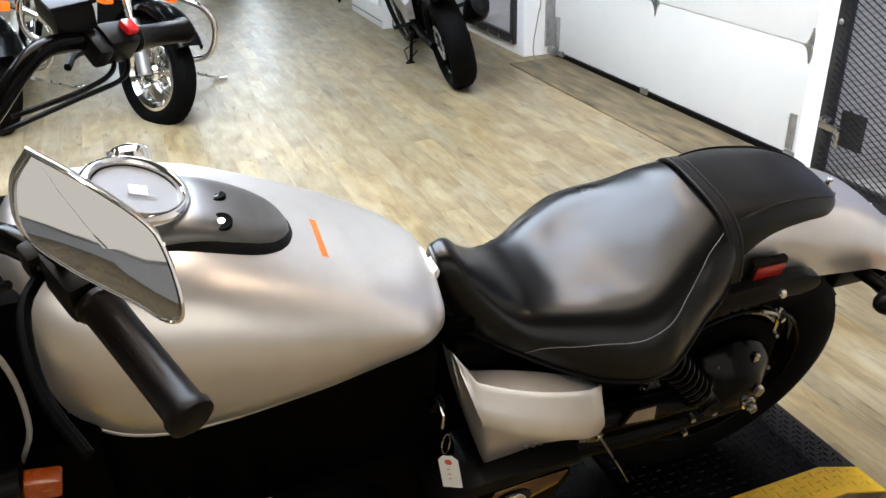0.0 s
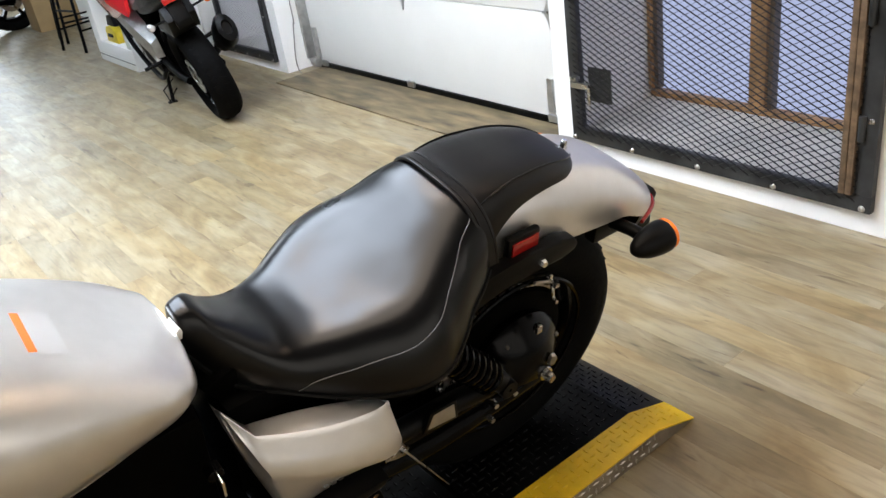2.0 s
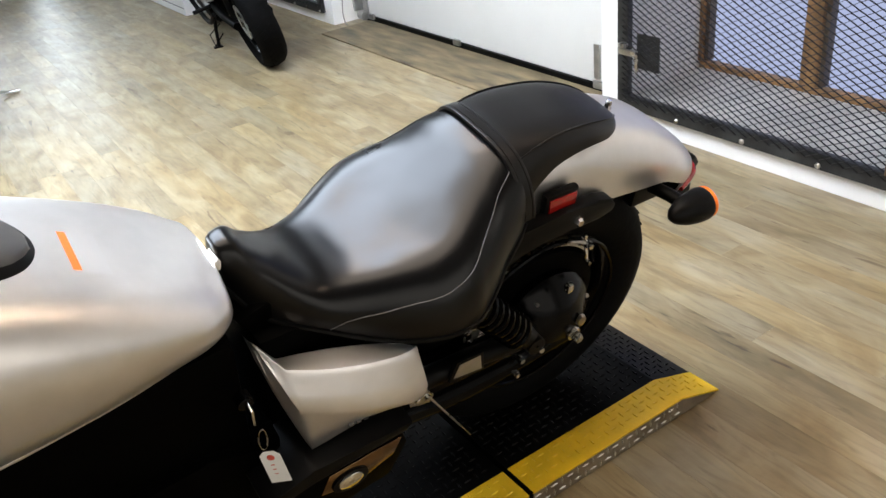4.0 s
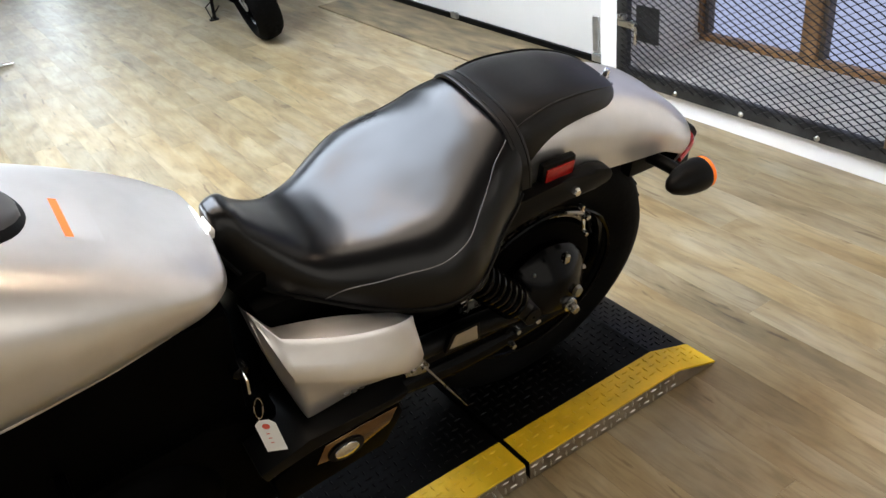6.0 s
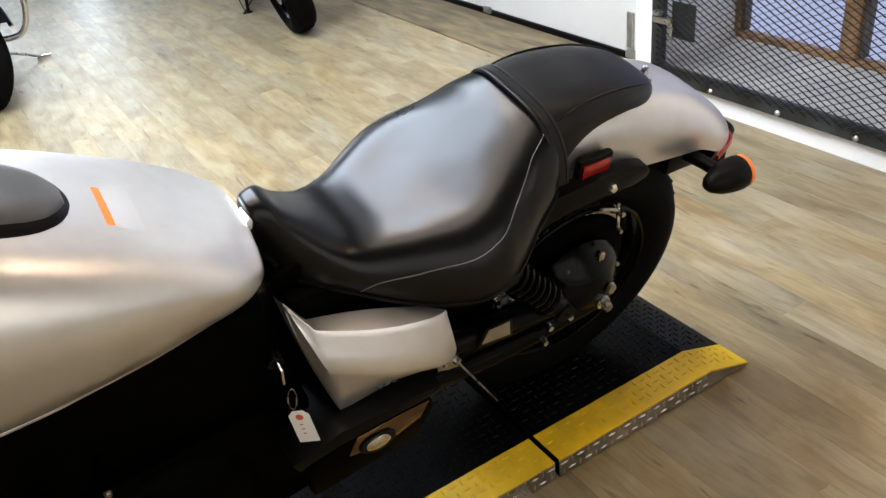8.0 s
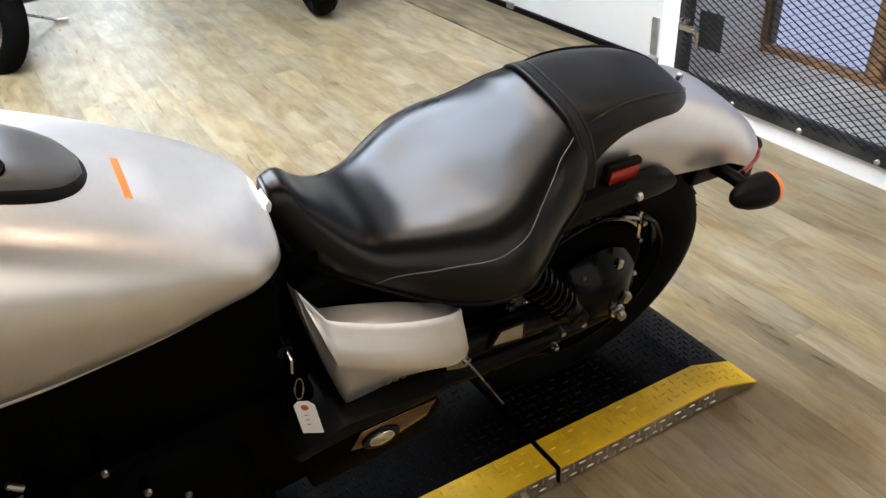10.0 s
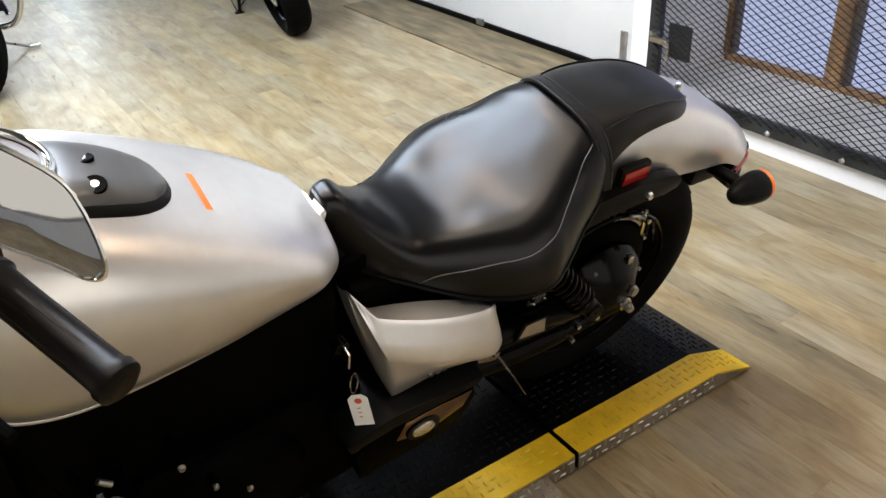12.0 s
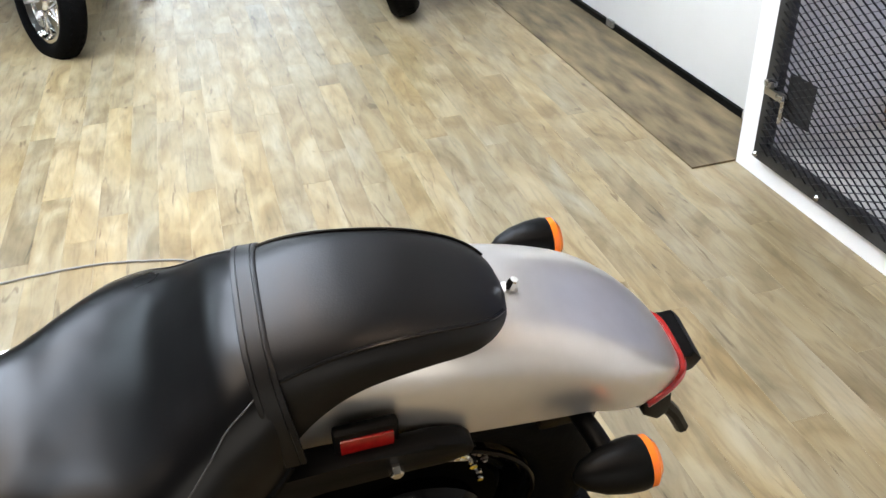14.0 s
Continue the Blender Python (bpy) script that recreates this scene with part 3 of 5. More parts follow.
PX0, PX1, PZ = 0.66, 1.50, 0.05
YEL = 1.412
for k, (ya, yb, ramped) in enumerate(((-1.646, -1.072, True), (-4.1, -1.658, False))):
    p = thing("display_platform", "low black diamond-plate platform with yellow painted edge" + (", ramped end" if ramped else ", flat middle section"), "platform", group="display platform sections")
    prof = [(ya, 0.002), (yb, 0.002), (yb, 0.006), (yb - 0.128, PZ), (ya, PZ)] if ramped else [(ya, 0.002), (yb, 0.002), (yb, PZ), (ya, PZ)]
    part("deck", prism(prof, PX0, PX1 - 0.003, "x", 0.0015), M_PLATE, p, "black painted diamond plate deck")
    lift = (lambda y: min(PZ, 0.006 + (yb - y) / 0.128 * (PZ - 0.006)) + 0.0004) if ramped else None
    part("tread", lozenges(PX0 + 0.01, YEL, ya + 0.004, yb - 0.004, PZ + 0.0004, ramp=lift), M_PLATE, p)["kind"] = "stuff"
    stripe = [(a, b + 0.0012) for a, b in prof[2:]] if ramped else [(yb, PZ + 0.0012), (ya, PZ + 0.0012)]
    bm = skin([[(YEL, a, b) for a, b in stripe], [(PX1, a, b) for a, b in stripe], [(PX1, a, b - 0.004) for a, b in stripe], [(YEL, a, b - 0.004) for a, b in stripe]], closed=False)
    part("edge_stripe", bm, M_YELLOW, p, "chipped yellow painted edge")
    part("stripe_tread", lozenges(YEL + 0.004, PX1 - 0.002, ya + 0.004, yb - 0.004, PZ + 0.0014, ramp=(lambda y: lift(y) + 0.001) if ramped else None), M_YELLOW, p)["kind"] = "stuff"
    side = [(ya, 0.003), (yb - 0.01, 0.003), (yb - 0.128, PZ - 0.003), (ya, PZ - 0.003)] if ramped else [(ya, 0.003), (yb, 0.003), (yb, PZ - 0.003), (ya, PZ - 0.003)]
    part("side_plate", prism(side, PX1 - 0.0025, PX1 + 0.001, "x"), M_TREAD, p, "bare silver diamond-plate side")
    bm = lozenges(0.0, PZ - 0.006, ya, yb - (0.13 if ramped else 0.0), 0.0, 0.022)
    part("side_tread", put(bm, None, Matrix.Translation((PX1 + 0.001, 0, 0.004)) @ Matrix.Rotation(radians(90), 4, "Y") @ Matrix.Diagonal((-1, 1, 1, 1))), M_RIDGE, p)["kind"] = "stuff"
side_ramp = thing("side_ramp", "small bare diamond-plate side ramp against the platform", "ramp")
part("sheet", prism([(1.502, 0.034), (1.60, 0.002), (1.60, 0.006), (1.502, 0.04)], -1.98, -1.735, "y", 0.001), M_TREAD, side_ramp)
part("tread", put(lozenges(0, 0.098, -1.98, -1.735, 0.0), None, Matrix.Translation((1.502, 0, 0.0405)) @ Matrix.Rotation(radians(19), 4, "Y")), M_RIDGE, side_ramp)["kind"] = "stuff"

# ---- the cruiser motorcycle on its side stand ----
bike = thing("motorcycle", "silver cruiser motorcycle with black seat leaning on the platform", "motorcycle", pose(1.193, -1.48, PZ, 0, 15.6, -1.5))


def lerp_table(rows, y):
    for a, b in zip(rows, rows[1:]):
        if a[0] <= y <= b[0]:
            t = (y - a[0]) / (b[0] - a[0])
            t = t * t * (3 - 2 * t) * 0.35 + t * 0.65
            return [u + (v - u) * t for u, v in zip(a[1:], b[1:])]
    return list(rows[-1][1:]) if y > rows[-1][0] else list(rows[0][1:])


def smooth_table(rows, n):
    """Rows resampled along a spline through them."""
    cols = list(zip(*rows))
    ks = [spline([(i, c, 0) for i, c in enumerate(col)], n) for col in cols]
    return [tuple(k[i].y for k in ks) for i in range(len(ks[0]))]


# fuel tank: y, half width, top, widest height, bottom
TANK = smooth_table([(-1.222, 0.045, 0.925, 0.88, 0.82), (-1.215, 0.086, 0.946, 0.865, 0.765), (-1.19, 0.13, 0.965, 0.84, 0.678), (-1.14, 0.161, 0.969, 0.812, 0.635), (-1.07, 0.18, 0.956, 0.797, 0.624), (-0.99, 0.187, 0.939, 0.788, 0.635),
                     (-0.91, 0.183, 0.905, 0.776, 0.648), (-0.83, 0.173, 0.865, 0.766, 0.657), (-0.76, 0.16, 0.826, 0.755, 0.669), (-0.70, 0.145, 0.788, 0.737, 0.682), (-0.665, 0.123, 0.764, 0.727, 0.694), (-0.648, 0.102, 0.756, 0.729, 0.714), (-0.642, 0.061, 0.756, 0.732, 0.724)], 4)


def tank_ring(row, n=40):
    y, w, zt, zm, zb = row
    out = []
    for k in range(n):
        a = 2 * math.pi * k / n
        c, s = math.cos(a), math.sin(a)
        ex = 0.66 if s > 0 else 0.62
        x = w * math.copysign(abs(c) ** ex, c)
        z = zm + (zt - zm) * abs(s) ** 0.9 if s > 0 else zm - (zm - zb) * abs(s) ** 0.75
        out.append((x, y, z))
    return out


tank = part("fuel_tank", skin([tank_ring(r, 96) for r in TANK]), M_SILVER, bike, "champagne silver painted fuel tank")


def tank_top(x, y):
    w, zt, zm, zb = lerp_table(TANK, y)
    c = min(0.999, abs(x) / w) ** (1 / 0.66)
    return zm + (zt - zm) * math.sqrt(1 - c * c) ** 0.9


def on_tank(x0, x1, y0, y1, up, n=6):
    return skin([[(x0 + (x1 - x0) * i / n, y0 + (y1 - y0) * j / n, tank_top(x0 + (x1 - x0) * i / n, y0 + (y1 - y0) * j / n) + up) for i in range(n + 1)] for j in range(n + 1)], closed=False)


part("sticker", on_tank(-0.02, 0.068, -0.828, -0.783, 0.0007), M_FILM, tank, "pale clear-backed warning sticker")
part("sticker", on_tank(-0.019, 0.062, -0.825, -0.8155, 0.0014), M_ORANGE, tank, "orange warning strip")
part("seam", tube([(tank_ring(r)[25][0], r[0], tank_ring(r)[25][2]) for r in TANK[6:-4]], 0.004, 6), M_SILVER, tank)
part("seam", tube([(tank_ring(r)[35][0], r[0], tank_ring(r)[35][2]) for r in TANK[6:-4]], 0.004, 6), M_SILVER, tank)

# console with gauge on the tank's top
CON = smooth_table([(-1.12, 0.052, 0.006), (-1.06, 0.07, 0.012), (-1.0, 0.069, 0.021), (-0.94, 0.065, 0.024), (-0.90, 0.056, 0.022), (-0.875, 0.038, 0.018), (-0.862, 0.014, 0.01)], 4)
rings = []
for y, w, h in CON:
    zt = tank_top(0, y) + h
    zb = tank_top(w + 0.012, y) - 0.012
    rings.append([(0.012 + w * math.copysign(abs(math.cos(a)) ** 0.5, math.cos(a)), y, zb + (zt - zb) * max(0, math.sin(a)) ** 0.6) for a in [math.pi * k / 16 for k in range(17)]] + [(0.012, y, zb - 0.01)])
console = part("console", skin(rings), M_CONSOLE, tank, "charcoal tank console with two bolts")
part("console_base", skin([[((r[k][0] - 0.012) * 1.17 + 0.012, r[k][1] + 0.007, r[k][2] - 0.015) for k in range(len(r))] for r in rings]), M_BLACK, tank)
for sx in (-1, 1):
    at = (0.027 + 0.027 * sx, -0.952, tank_top(0, -0.952) + 0.0195)
    # near-black disc, barely sunk: the hole's shade is put in its colour
    part("bolt_well_shade", lathe([(-0.004, 0.001), (-0.004, 0.014), (0.0015, 0.0145), (0.003, 0.0135), (0.002, 0.001)], 20, Matrix.Translation(at) @ Matrix.Rotation(radians(-90 + 14 * sx), 4, "Y")), M_DARK, console, "near-black disc giving the shade of a bolt hole")
    part("bolt", lathe([(0.002, 0.001), (0.002, 0.0058), (0.0036, 0.005), (0.004, 0.001)], 14, Matrix.Translation(at) @ Matrix.Rotation(radians(-90 + 14 * sx), 4, "Y")), M_CHROME, console)
gm = Matrix.Translation((0.012, -1.05, 0.974)) @ Matrix.Rotation(radians(-20), 4, "X") @ Matrix.Rotation(radians(-90), 4, "Y")
gauge = part("gauge", lathe([(-0.05, 0.048), (-0.012, 0.059), (0.006, 0.0625), (0.006, 0.001)], 40, gm), M_BLACK, tank, "round speedometer pod with chrome bezel")
part("bezel", lathe([(-0.004, 0.063), (0.002, 0.0665), (0.009, 0.068), (0.0145, 0.0655), (0.018, 0.0615), (0.0185, 0.058), (0.016, 0.055), (0.011, 0.0535), (0.006, 0.0545)], 48, gm), M_CHROME, gauge)
part("dial", lathe([(0.0065, 0.001), (0.0065, 0.052), (0.0085, 0.052), (0.0085, 0.001)], 40, gm), M_DIAL, gauge)
part("display", box(-0.009, 0.009, -0.016, 0.006, 0, 0.0012, m=gm @ Matrix.Rotation(radians(90), 4, "Y") @ Matrix.Translation((0, 0.008, 0.0095))), M_TAG, gauge, "pale odometer window")
part("needle", box(-0.0012, 0.0012, 0, 0.032, 0, 0.001, m=gm @ Matrix.Rotation(radians(90), 4, "Y") @ Matrix.Translation((0.012, -0.01, 0.011))), M_GREYINK, gauge)
cap = part("filler_cap", lathe([(0, 0.001), (0, 0.024), (0.006, 0.026), (0.02, 0.024), (0.026, 0.018), (0.03, 0.001)], 32, Matrix.Translation((-0.085, -1.05, 0.953)) @ Matrix.Rotation(radians(-118), 4, "Y")), M_CHROME, tank, "chrome filler cap")
for k in range(10):
    a = 2 * math.pi * k / 10
    part("knurl", lathe([(0.004, 0.001), (0.004, 0.005), (0.022, 0.004), (0.022, 0.001)], 8, Matrix.Translation((-0.085, -1.05, 0.953)) @ Matrix.Rotation(radians(-118), 4, "Y") @ Matrix.Translation((0, 0.024 * math.cos(a), 0.024 * math.sin(a)))), M_CHROME, cap)

# rider's seat: y, half width, middle height, rim height above the middle, skirt bottom
SEAT = smooth_table([(-0.637, 0.016, 0.762, 0.0, 0.715), (-0.632, 0.034, 0.775, 0.0, 0.70), (-0.605, 0.054, 0.776, 0.0, 0.655), (-0.575, 0.074, 0.742, 0.0, 0.632), (-0.51, 0.115, 0.69, 0.0, 0.611), (-0.45, 0.146, 0.682, 0.006, 0.589),
                     (-0.39, 0.183, 0.692, 0.012, 0.583), (-0.335, 0.209, 0.706, 0.012, 0.589), (-0.285, 0.209, 0.728, 0.008, 0.592), (-0.25, 0.193, 0.75, 0.003, 0.598), (-0.222, 0.178, 0.771, 0.0, 0.616), (-0.195, 0.163, 0.791, 0.0, 0.645), (-0.16, 0.147, 0.806, 0.0, 0.67), (-0.14, 0.134, 0.813, 0.0, 0.687)], 5)


def seat_ring(row, n=48):
    y, w, zm, rim, zb = row
    out = []
    for k in range(n + 1):
        u = -1 + 2 * k / n
        f = math.pi / 2 * (1 - abs(u) ** 1.15)
        x = w * max(0.0, math.cos(f)) ** (2 / 3)
        z = zb + (zm - zb) * max(0.0, math.sin(f)) ** (2 / 3) + rim * math.exp(-((abs(x) / w - 0.72) / 0.25) ** 2)
        puff = 0.0017 * noise.noise(Vector((math.copysign(x, u) * 13, y * 13, 0.4))) + 0.0007 * noise.noise(Vector((math.copysign(x, u) * 34, y * 34, 2.1)))
        out.append((math.copysign(x, u), y, z + puff * max(0.0, math.sin(f)) ** 2))
    return out


seat = part("seat", skin([seat_ring(r) for r in SEAT]), M_SEAT, bike, "black vinyl rider's seat with a scooped middle")
SEAM = [(-0.506, 0.617), (-0.482, 0.631), (-0.433, 0.642), (-0.394, 0.655), (-0.351, 0.666), (-0.32, 0.676), (-0.282, 0.692), (-0.246, 0.718), (-0.217, 0.745), (-0.196, 0.768), (-0.165, 0.787)]
SEAM = smooth_table(SEAM + [(-0.15, 0.797)], 6)
for s in (1, -1):
    seam = []
    for k in range(45):
        y = -0.506 + 0.356 * k / 44
        z = lerp_table(SEAM, y)[0]
        ring = seat_ring([y] + lerp_table(SEAT, y), 400)
        side = [p for p in ring if p[0] >= 0][::-1]
        x = next((a[0] + (b[0] - a[0]) * (z - a[2]) / (b[2] - a[2]) for a, b in zip(side, side[1:]) if a[2] <= z < b[2]), side[0][0])
        seam.append((s * (x + 0.0012), y, z))
    part("piping", tube(seam, 0.001, 6), M_PIPING, seat, "thin grey stitched seam")
for s in (1, -1):
    part("welt", tube([(seat_ring(r)[48 if s > 0 else 0][0], r[0], r[4] + 0.002) for r in SEAT[4:]], 0.005, 6), M_BLACK, seat)
part("nose_plate", prism([(-0.643, 0.738), (-0.634, 0.738), (-0.630, 0.752), (-0.636, 0.762), (-0.644, 0.752)], -0.004, 0.03, "x", 0.004), M_TAG, bike, "pale bracket at the seat's nose")

# passenger pad on the fender
PAD = smooth_table([(-0.145, 0.116, 0.818, 0.682), (-0.115, 0.113, 0.822, 0.724), (-0.08, 0.108, 0.823, 0.752), (-0.04, 0.102, 0.821, 0.764), (0.02, 0.094, 0.813, 0.765), (0.07, 0.084, 0.799, 0.757), (0.105, 0.070, 0.784, 0.751), (0.128, 0.046, 0.769, 0.747), (0.137, 0.015, 0.757, 0.746)], 5)


def pad_ring(row, n=24):
    y, w, zt, zb = row
    return [(w * math.copysign(abs(math.cos(a)) ** 0.55, math.cos(a)), y, zb + (zt - zb) * math.sin(a) ** 0.62) for a in [math.pi * k / n for k in range(n + 1)]]


pad = part("passenger_seat", skin([pad_ring(r) for r in PAD]), M_PAD, bike, "black grained vinyl passenger pad")
for k in (6, 18):
    part("piping", tube([(pad_ring(r)[k][0] * 1.006, r[0], pad_ring(r)[k][2] + 0.0015) for r in PAD[:-6]], 0.0022, 6), M_SEAT, pad)
rings = []
for dy, up in ((-0.168, -0.004), (-0.1675, 0.0006), (-0.166, 0.0014), (-0.162, 0.0014), (-0.1615, 0.0004), (-0.161, 0.0004), (-0.1605, 0.0014), (-0.1455, 0.0014), (-0.145, 0.0004), (-0.1445, 0.0004), (-0.144, 0.0014), (-0.140, 0.0014), (-0.1385, 0.0006), (-0.138, -0.004)):
    rings.append([((0.139 - 0.018 * math.sin(a) + up) * math.copysign(abs(math.cos(a)) ** 0.55, math.cos(a)), dy + 0.016 * (1 - math.sin(a)), 0.684 + (0.134 + up) * math.sin(a) ** 0.62) for a in [math.pi * (0.01 + 0.98 * k / 28) for k in range(29)]])
part("strap", skin(rings, closed=False), M_PAD, pad, "black stitched strap across the seat")

# rear fender: an arc about the axle with deep sides
AX = 0.318


def fender_ring(deg, n=22):
    a = radians(deg)
    R = 0.457
    py, pz = 0.474 * math.sin(a), AX + R * math.cos(a)
    f = max(0.0, (deg - 20) / 42)
    w = 0.118 - 0.042 * f ** 3 - 0.02 * min(1.0, max(0.0, (6 - deg) / 18))
    low = 0.655 - 0.13 * max(0, py + 0.02) if py < 0.25 else 0.62 - 0.4 * (py - 0.25)
    back = 0.075 * max(0.0, (deg - 33) / 27) ** 1.3
    drop = max(0.02, (pz - low))
    dy, dz = -math.sin(a) * 0.45, -math.cos(a)
    q = math.hypot(dy, dz)
    out = []
    for k in range(n + 1):
        u = -1 + 2 * k / n
        s = math.sin(abs(u) * math.pi / 2)
        c = 1 - math.cos(abs(u) * math.pi / 2)
        d = drop * c ** 1.35
        out.append((math.copysign(w * s ** 0.7, u), py + dy / q * d - back * s ** 3, pz + dz / q * d))
    return out


degs = [-32 + 3 * k for k in range(31)] + [59.5]
outer = [fender_ring(d) for d in degs]
bm = bmesh.new()
skin(outer, closed=False, bm=bm)
bmesh.ops.recalc_face_normals(bm, faces=bm.faces)
bmesh.ops.solidify(bm, geom=list(bm.faces), thickness=0.004)
fender = part("rear_fender", bm, M_SILVER, bike, "champagne silver painted rear fender")
lip = fender_ring(59, 40)
part("tail_light", tube([(x * 0.98, y + 0.006, z - 0.006) for x, y, z in lip[3:38]], 0.0065, 8), M_RED, bike, "slim red tail light along the fender's lip")
part("fender_bracket", box(-0.007, 0.007, 0.136, 0.156, 0.748, 0.7555, 0.002), M_ALU, bike)
part("fender_bolt", bolt((0.004, 0.147, 0.759), (0, 0.25, 1), 0.0065, 0.012), M_CHROME, bike, "bright bolt behind the passenger pad")

for s in (1, -1):
    rail = part("fender_rail", prism([(-0.30, 0.60), (-0.215, 0.612), (-0.18, 0.626), (-0.11, 0.634), (0.03, 0.632), (0.062, 0.64), (0.068, 0.655), (0.055, 0.672), (0.02, 0.684), (-0.06, 0.686), (-0.20, 0.676), (-0.30, 0.655)], s * 0.118, s * 0.146, "x", 0.008), M_BLACK, bike, "black satin fender strut")
    part("bolt", bolt((s * 0.148, -0.028, 0.657), (s, 0, 0), 0.009, 0.01), M_CHROME, rail)
    part("bolt", bolt((s * 0.148, -0.196, 0.629), (s, 0, 0), 0.007, 0.008), M_CHROME, rail)
    rf = part("side_reflector", box(s * 0.112, s * 0.128, -0.092, -0.018, 0.664, 0.720, 0.006), M_BLACK, bike, "red side reflector in a black housing")
    part("lens", box(s * 0.128, s * 0.1315, -0.085, -0.025, 0.673, 0.711, 0.0015), M_RED, rf)
    sm = Matrix.Translation((s * 0.186, 0.279 - 0.006 * s, 0.601)) @ Matrix.Rotation(radians(90), 4, "Z") @ Matrix.Scale(0.89, 4)
    sig = part("turn_signal", lathe([(-0.105, 0.001), (-0.103, 0.008), (-0.09, 0.02), (-0.065, 0.031), (-0.035, 0.037), (-0.012, 0.0385), (-0.004, 0.037), (-0.004, 0.001)], 32, sm), M_BLACK, bike, "black bullet turn signal with amber lens")
    part("lens", lathe([(-0.004, 0.001), (-0.004, 0.0365), (0.006, 0.036), (0.014, 0.028), (0.018, 0.012), (0.019, 0.001)], 32, sm), M_AMBER, sig)
    part("stalk", tube([(s * 0.085, 0.215, 0.60), (s * 0.14, 0.225, 0.606), (s * 0.172, 0.23, 0.604)], 0.0135, 12, smooth=3), M_BLACK, sig)
    part("stalk_mount", box(s * 0.07, s * 0.10, 0.17, 0.25, 0.565, 0.615, 0.008), M_BLACK, sig)

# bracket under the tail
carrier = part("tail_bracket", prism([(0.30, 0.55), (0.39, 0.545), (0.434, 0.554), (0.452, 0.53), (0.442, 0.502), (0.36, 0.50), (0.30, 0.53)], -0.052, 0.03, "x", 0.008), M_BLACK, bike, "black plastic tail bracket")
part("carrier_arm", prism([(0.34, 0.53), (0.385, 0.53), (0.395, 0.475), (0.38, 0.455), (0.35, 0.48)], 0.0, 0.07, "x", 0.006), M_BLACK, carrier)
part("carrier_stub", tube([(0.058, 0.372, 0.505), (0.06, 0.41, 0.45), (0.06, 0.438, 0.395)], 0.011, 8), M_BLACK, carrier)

# rear wheel, drive case, swingarm, shocks
wheel(bike, 0, 0, AX, 0.318, 0.156, 0.198, 24, "rear_wheel")
for k in range(14):
    part("drum_tooth", box(0.048, 0.062, -0.0075, 0.0075, 0.162, 0.170, 0.0015, m=Matrix.Translation((0, -0.004, 0.34)) @ Matrix.Rotation(radians(-44 + 8.6 * k), 4, "X")), M_STEEL, bike)
rim_arc = [[(x, -0.004 - r * math.sin(radians(a)), 0.34 + r * math.cos(radians(a))) for x, r in ((0.05, 0.156), (0.05, 0.164), (0.056, 0.164), (0.056, 0.156))] for a in range(-50, 73, 6)]
part("drum_flange", skin(rim_arc), M_STEEL, bike, "bright toothed rim beside the drive case")
part("brake_drum", lathe([(-0.05, 0.001), (-0.05, 0.15), (-0.01, 0.156), (0.05, 0.156), (0.062, 0.148), (0.066, 0.13), (0.06, 0.001)], 40, Matrix.Translation((0, -0.004, 0.34))), M_DARK, bike, "black brake drum inside the wheel")
case = part("drive_case", lathe([(0.06, 0.03), (0.06, 0.105), (0.085, 0.112), (0.105, 0.10), (0.125, 0.07), (0.14, 0.055), (0.145, 0.03), (0.145, 0.001)], 36, Matrix.Translation((0, 0.0, AX + 0.02))), M_GLOSS, bike, "black gloss shaft drive case")
part("case_neck", tube([(0.10, -0.07, AX + 0.03), (0.105, -0.2, AX + 0.04), (0.10, -0.42, AX + 0.03)], 0.042, 16), M_GLOSS, case)
part("axle_nut", bolt((0.15, 0.03, 0.321), (1, 0, 0), 0.0125, 0.018), M_STEEL, case)
part("axle_washer", lathe([(0, 0.001), (0, 0.017), (0.004, 0.016), (0.004, 0.001)], 18, Matrix.Translation((0.146, 0.03, 0.321))), M_CHROME, case)
part("axle_cap", lathe([(0, 0.001), (0, 0.014), (0.008, 0.012), (0.010, 0.001)], 18, Matrix.Translation((0.146, 0.041, 0.358)) @ Matrix.Diagonal((1, 0.8, 1.1, 1))), M_STEEL, case)
part("case_plug", box(0.14, 0.154, -0.02, -0.006, 0.470, 0.489, 0.003), M_CHROME, case)
for k in range(7):
    a = radians(20 + 360 * k / 7)
    part("case_bolt", bolt((0.108, 0.094 * math.cos(a), AX + 0.02 + 0.094 * math.sin(a)), (1, 0, 0), 0.0045, 0.005), M_STEEL, case)
part("rim_edge", tube([(0.068, 0.2 * math.cos(radians(a)), AX + 0.2 * math.sin(radians(a))) for a in range(0, 361, 8)], 0.005, 6), M_GLOSS, bike)
link = part("brake_linkage", tube([(0.084, 0.064, 0.532), (0.08, 0.083, 0.503), (0.075, 0.096, 0.465), (0.07, 0.106, 0.43)], 0.0045, 8, smooth=3), M_CHROME, bike, "bright link beside the rear wheel")
part("link_arm", tube([(0.085, 0.03, 0.528), (0.083, 0.06, 0.514), (0.08, 0.086, 0.498)], 0.0035, 8, smooth=2), M_STEEL, link)
part("link_arm", tube([(0.072, 0.112, 0.47), (0.062, 0.13, 0.435), (0.056, 0.146, 0.402)], 0.006, 8, smooth=2), M_CHROME, link)
for p, r in (((0.086, 0.064, 0.534), 0.006), ((0.082, 0.09, 0.492), 0.0075), ((0.074, 0.106, 0.432), 0.006)):
    part("link_nut", bolt(p, (1, 0, 0), r, 0.01), M_CHROME, link)
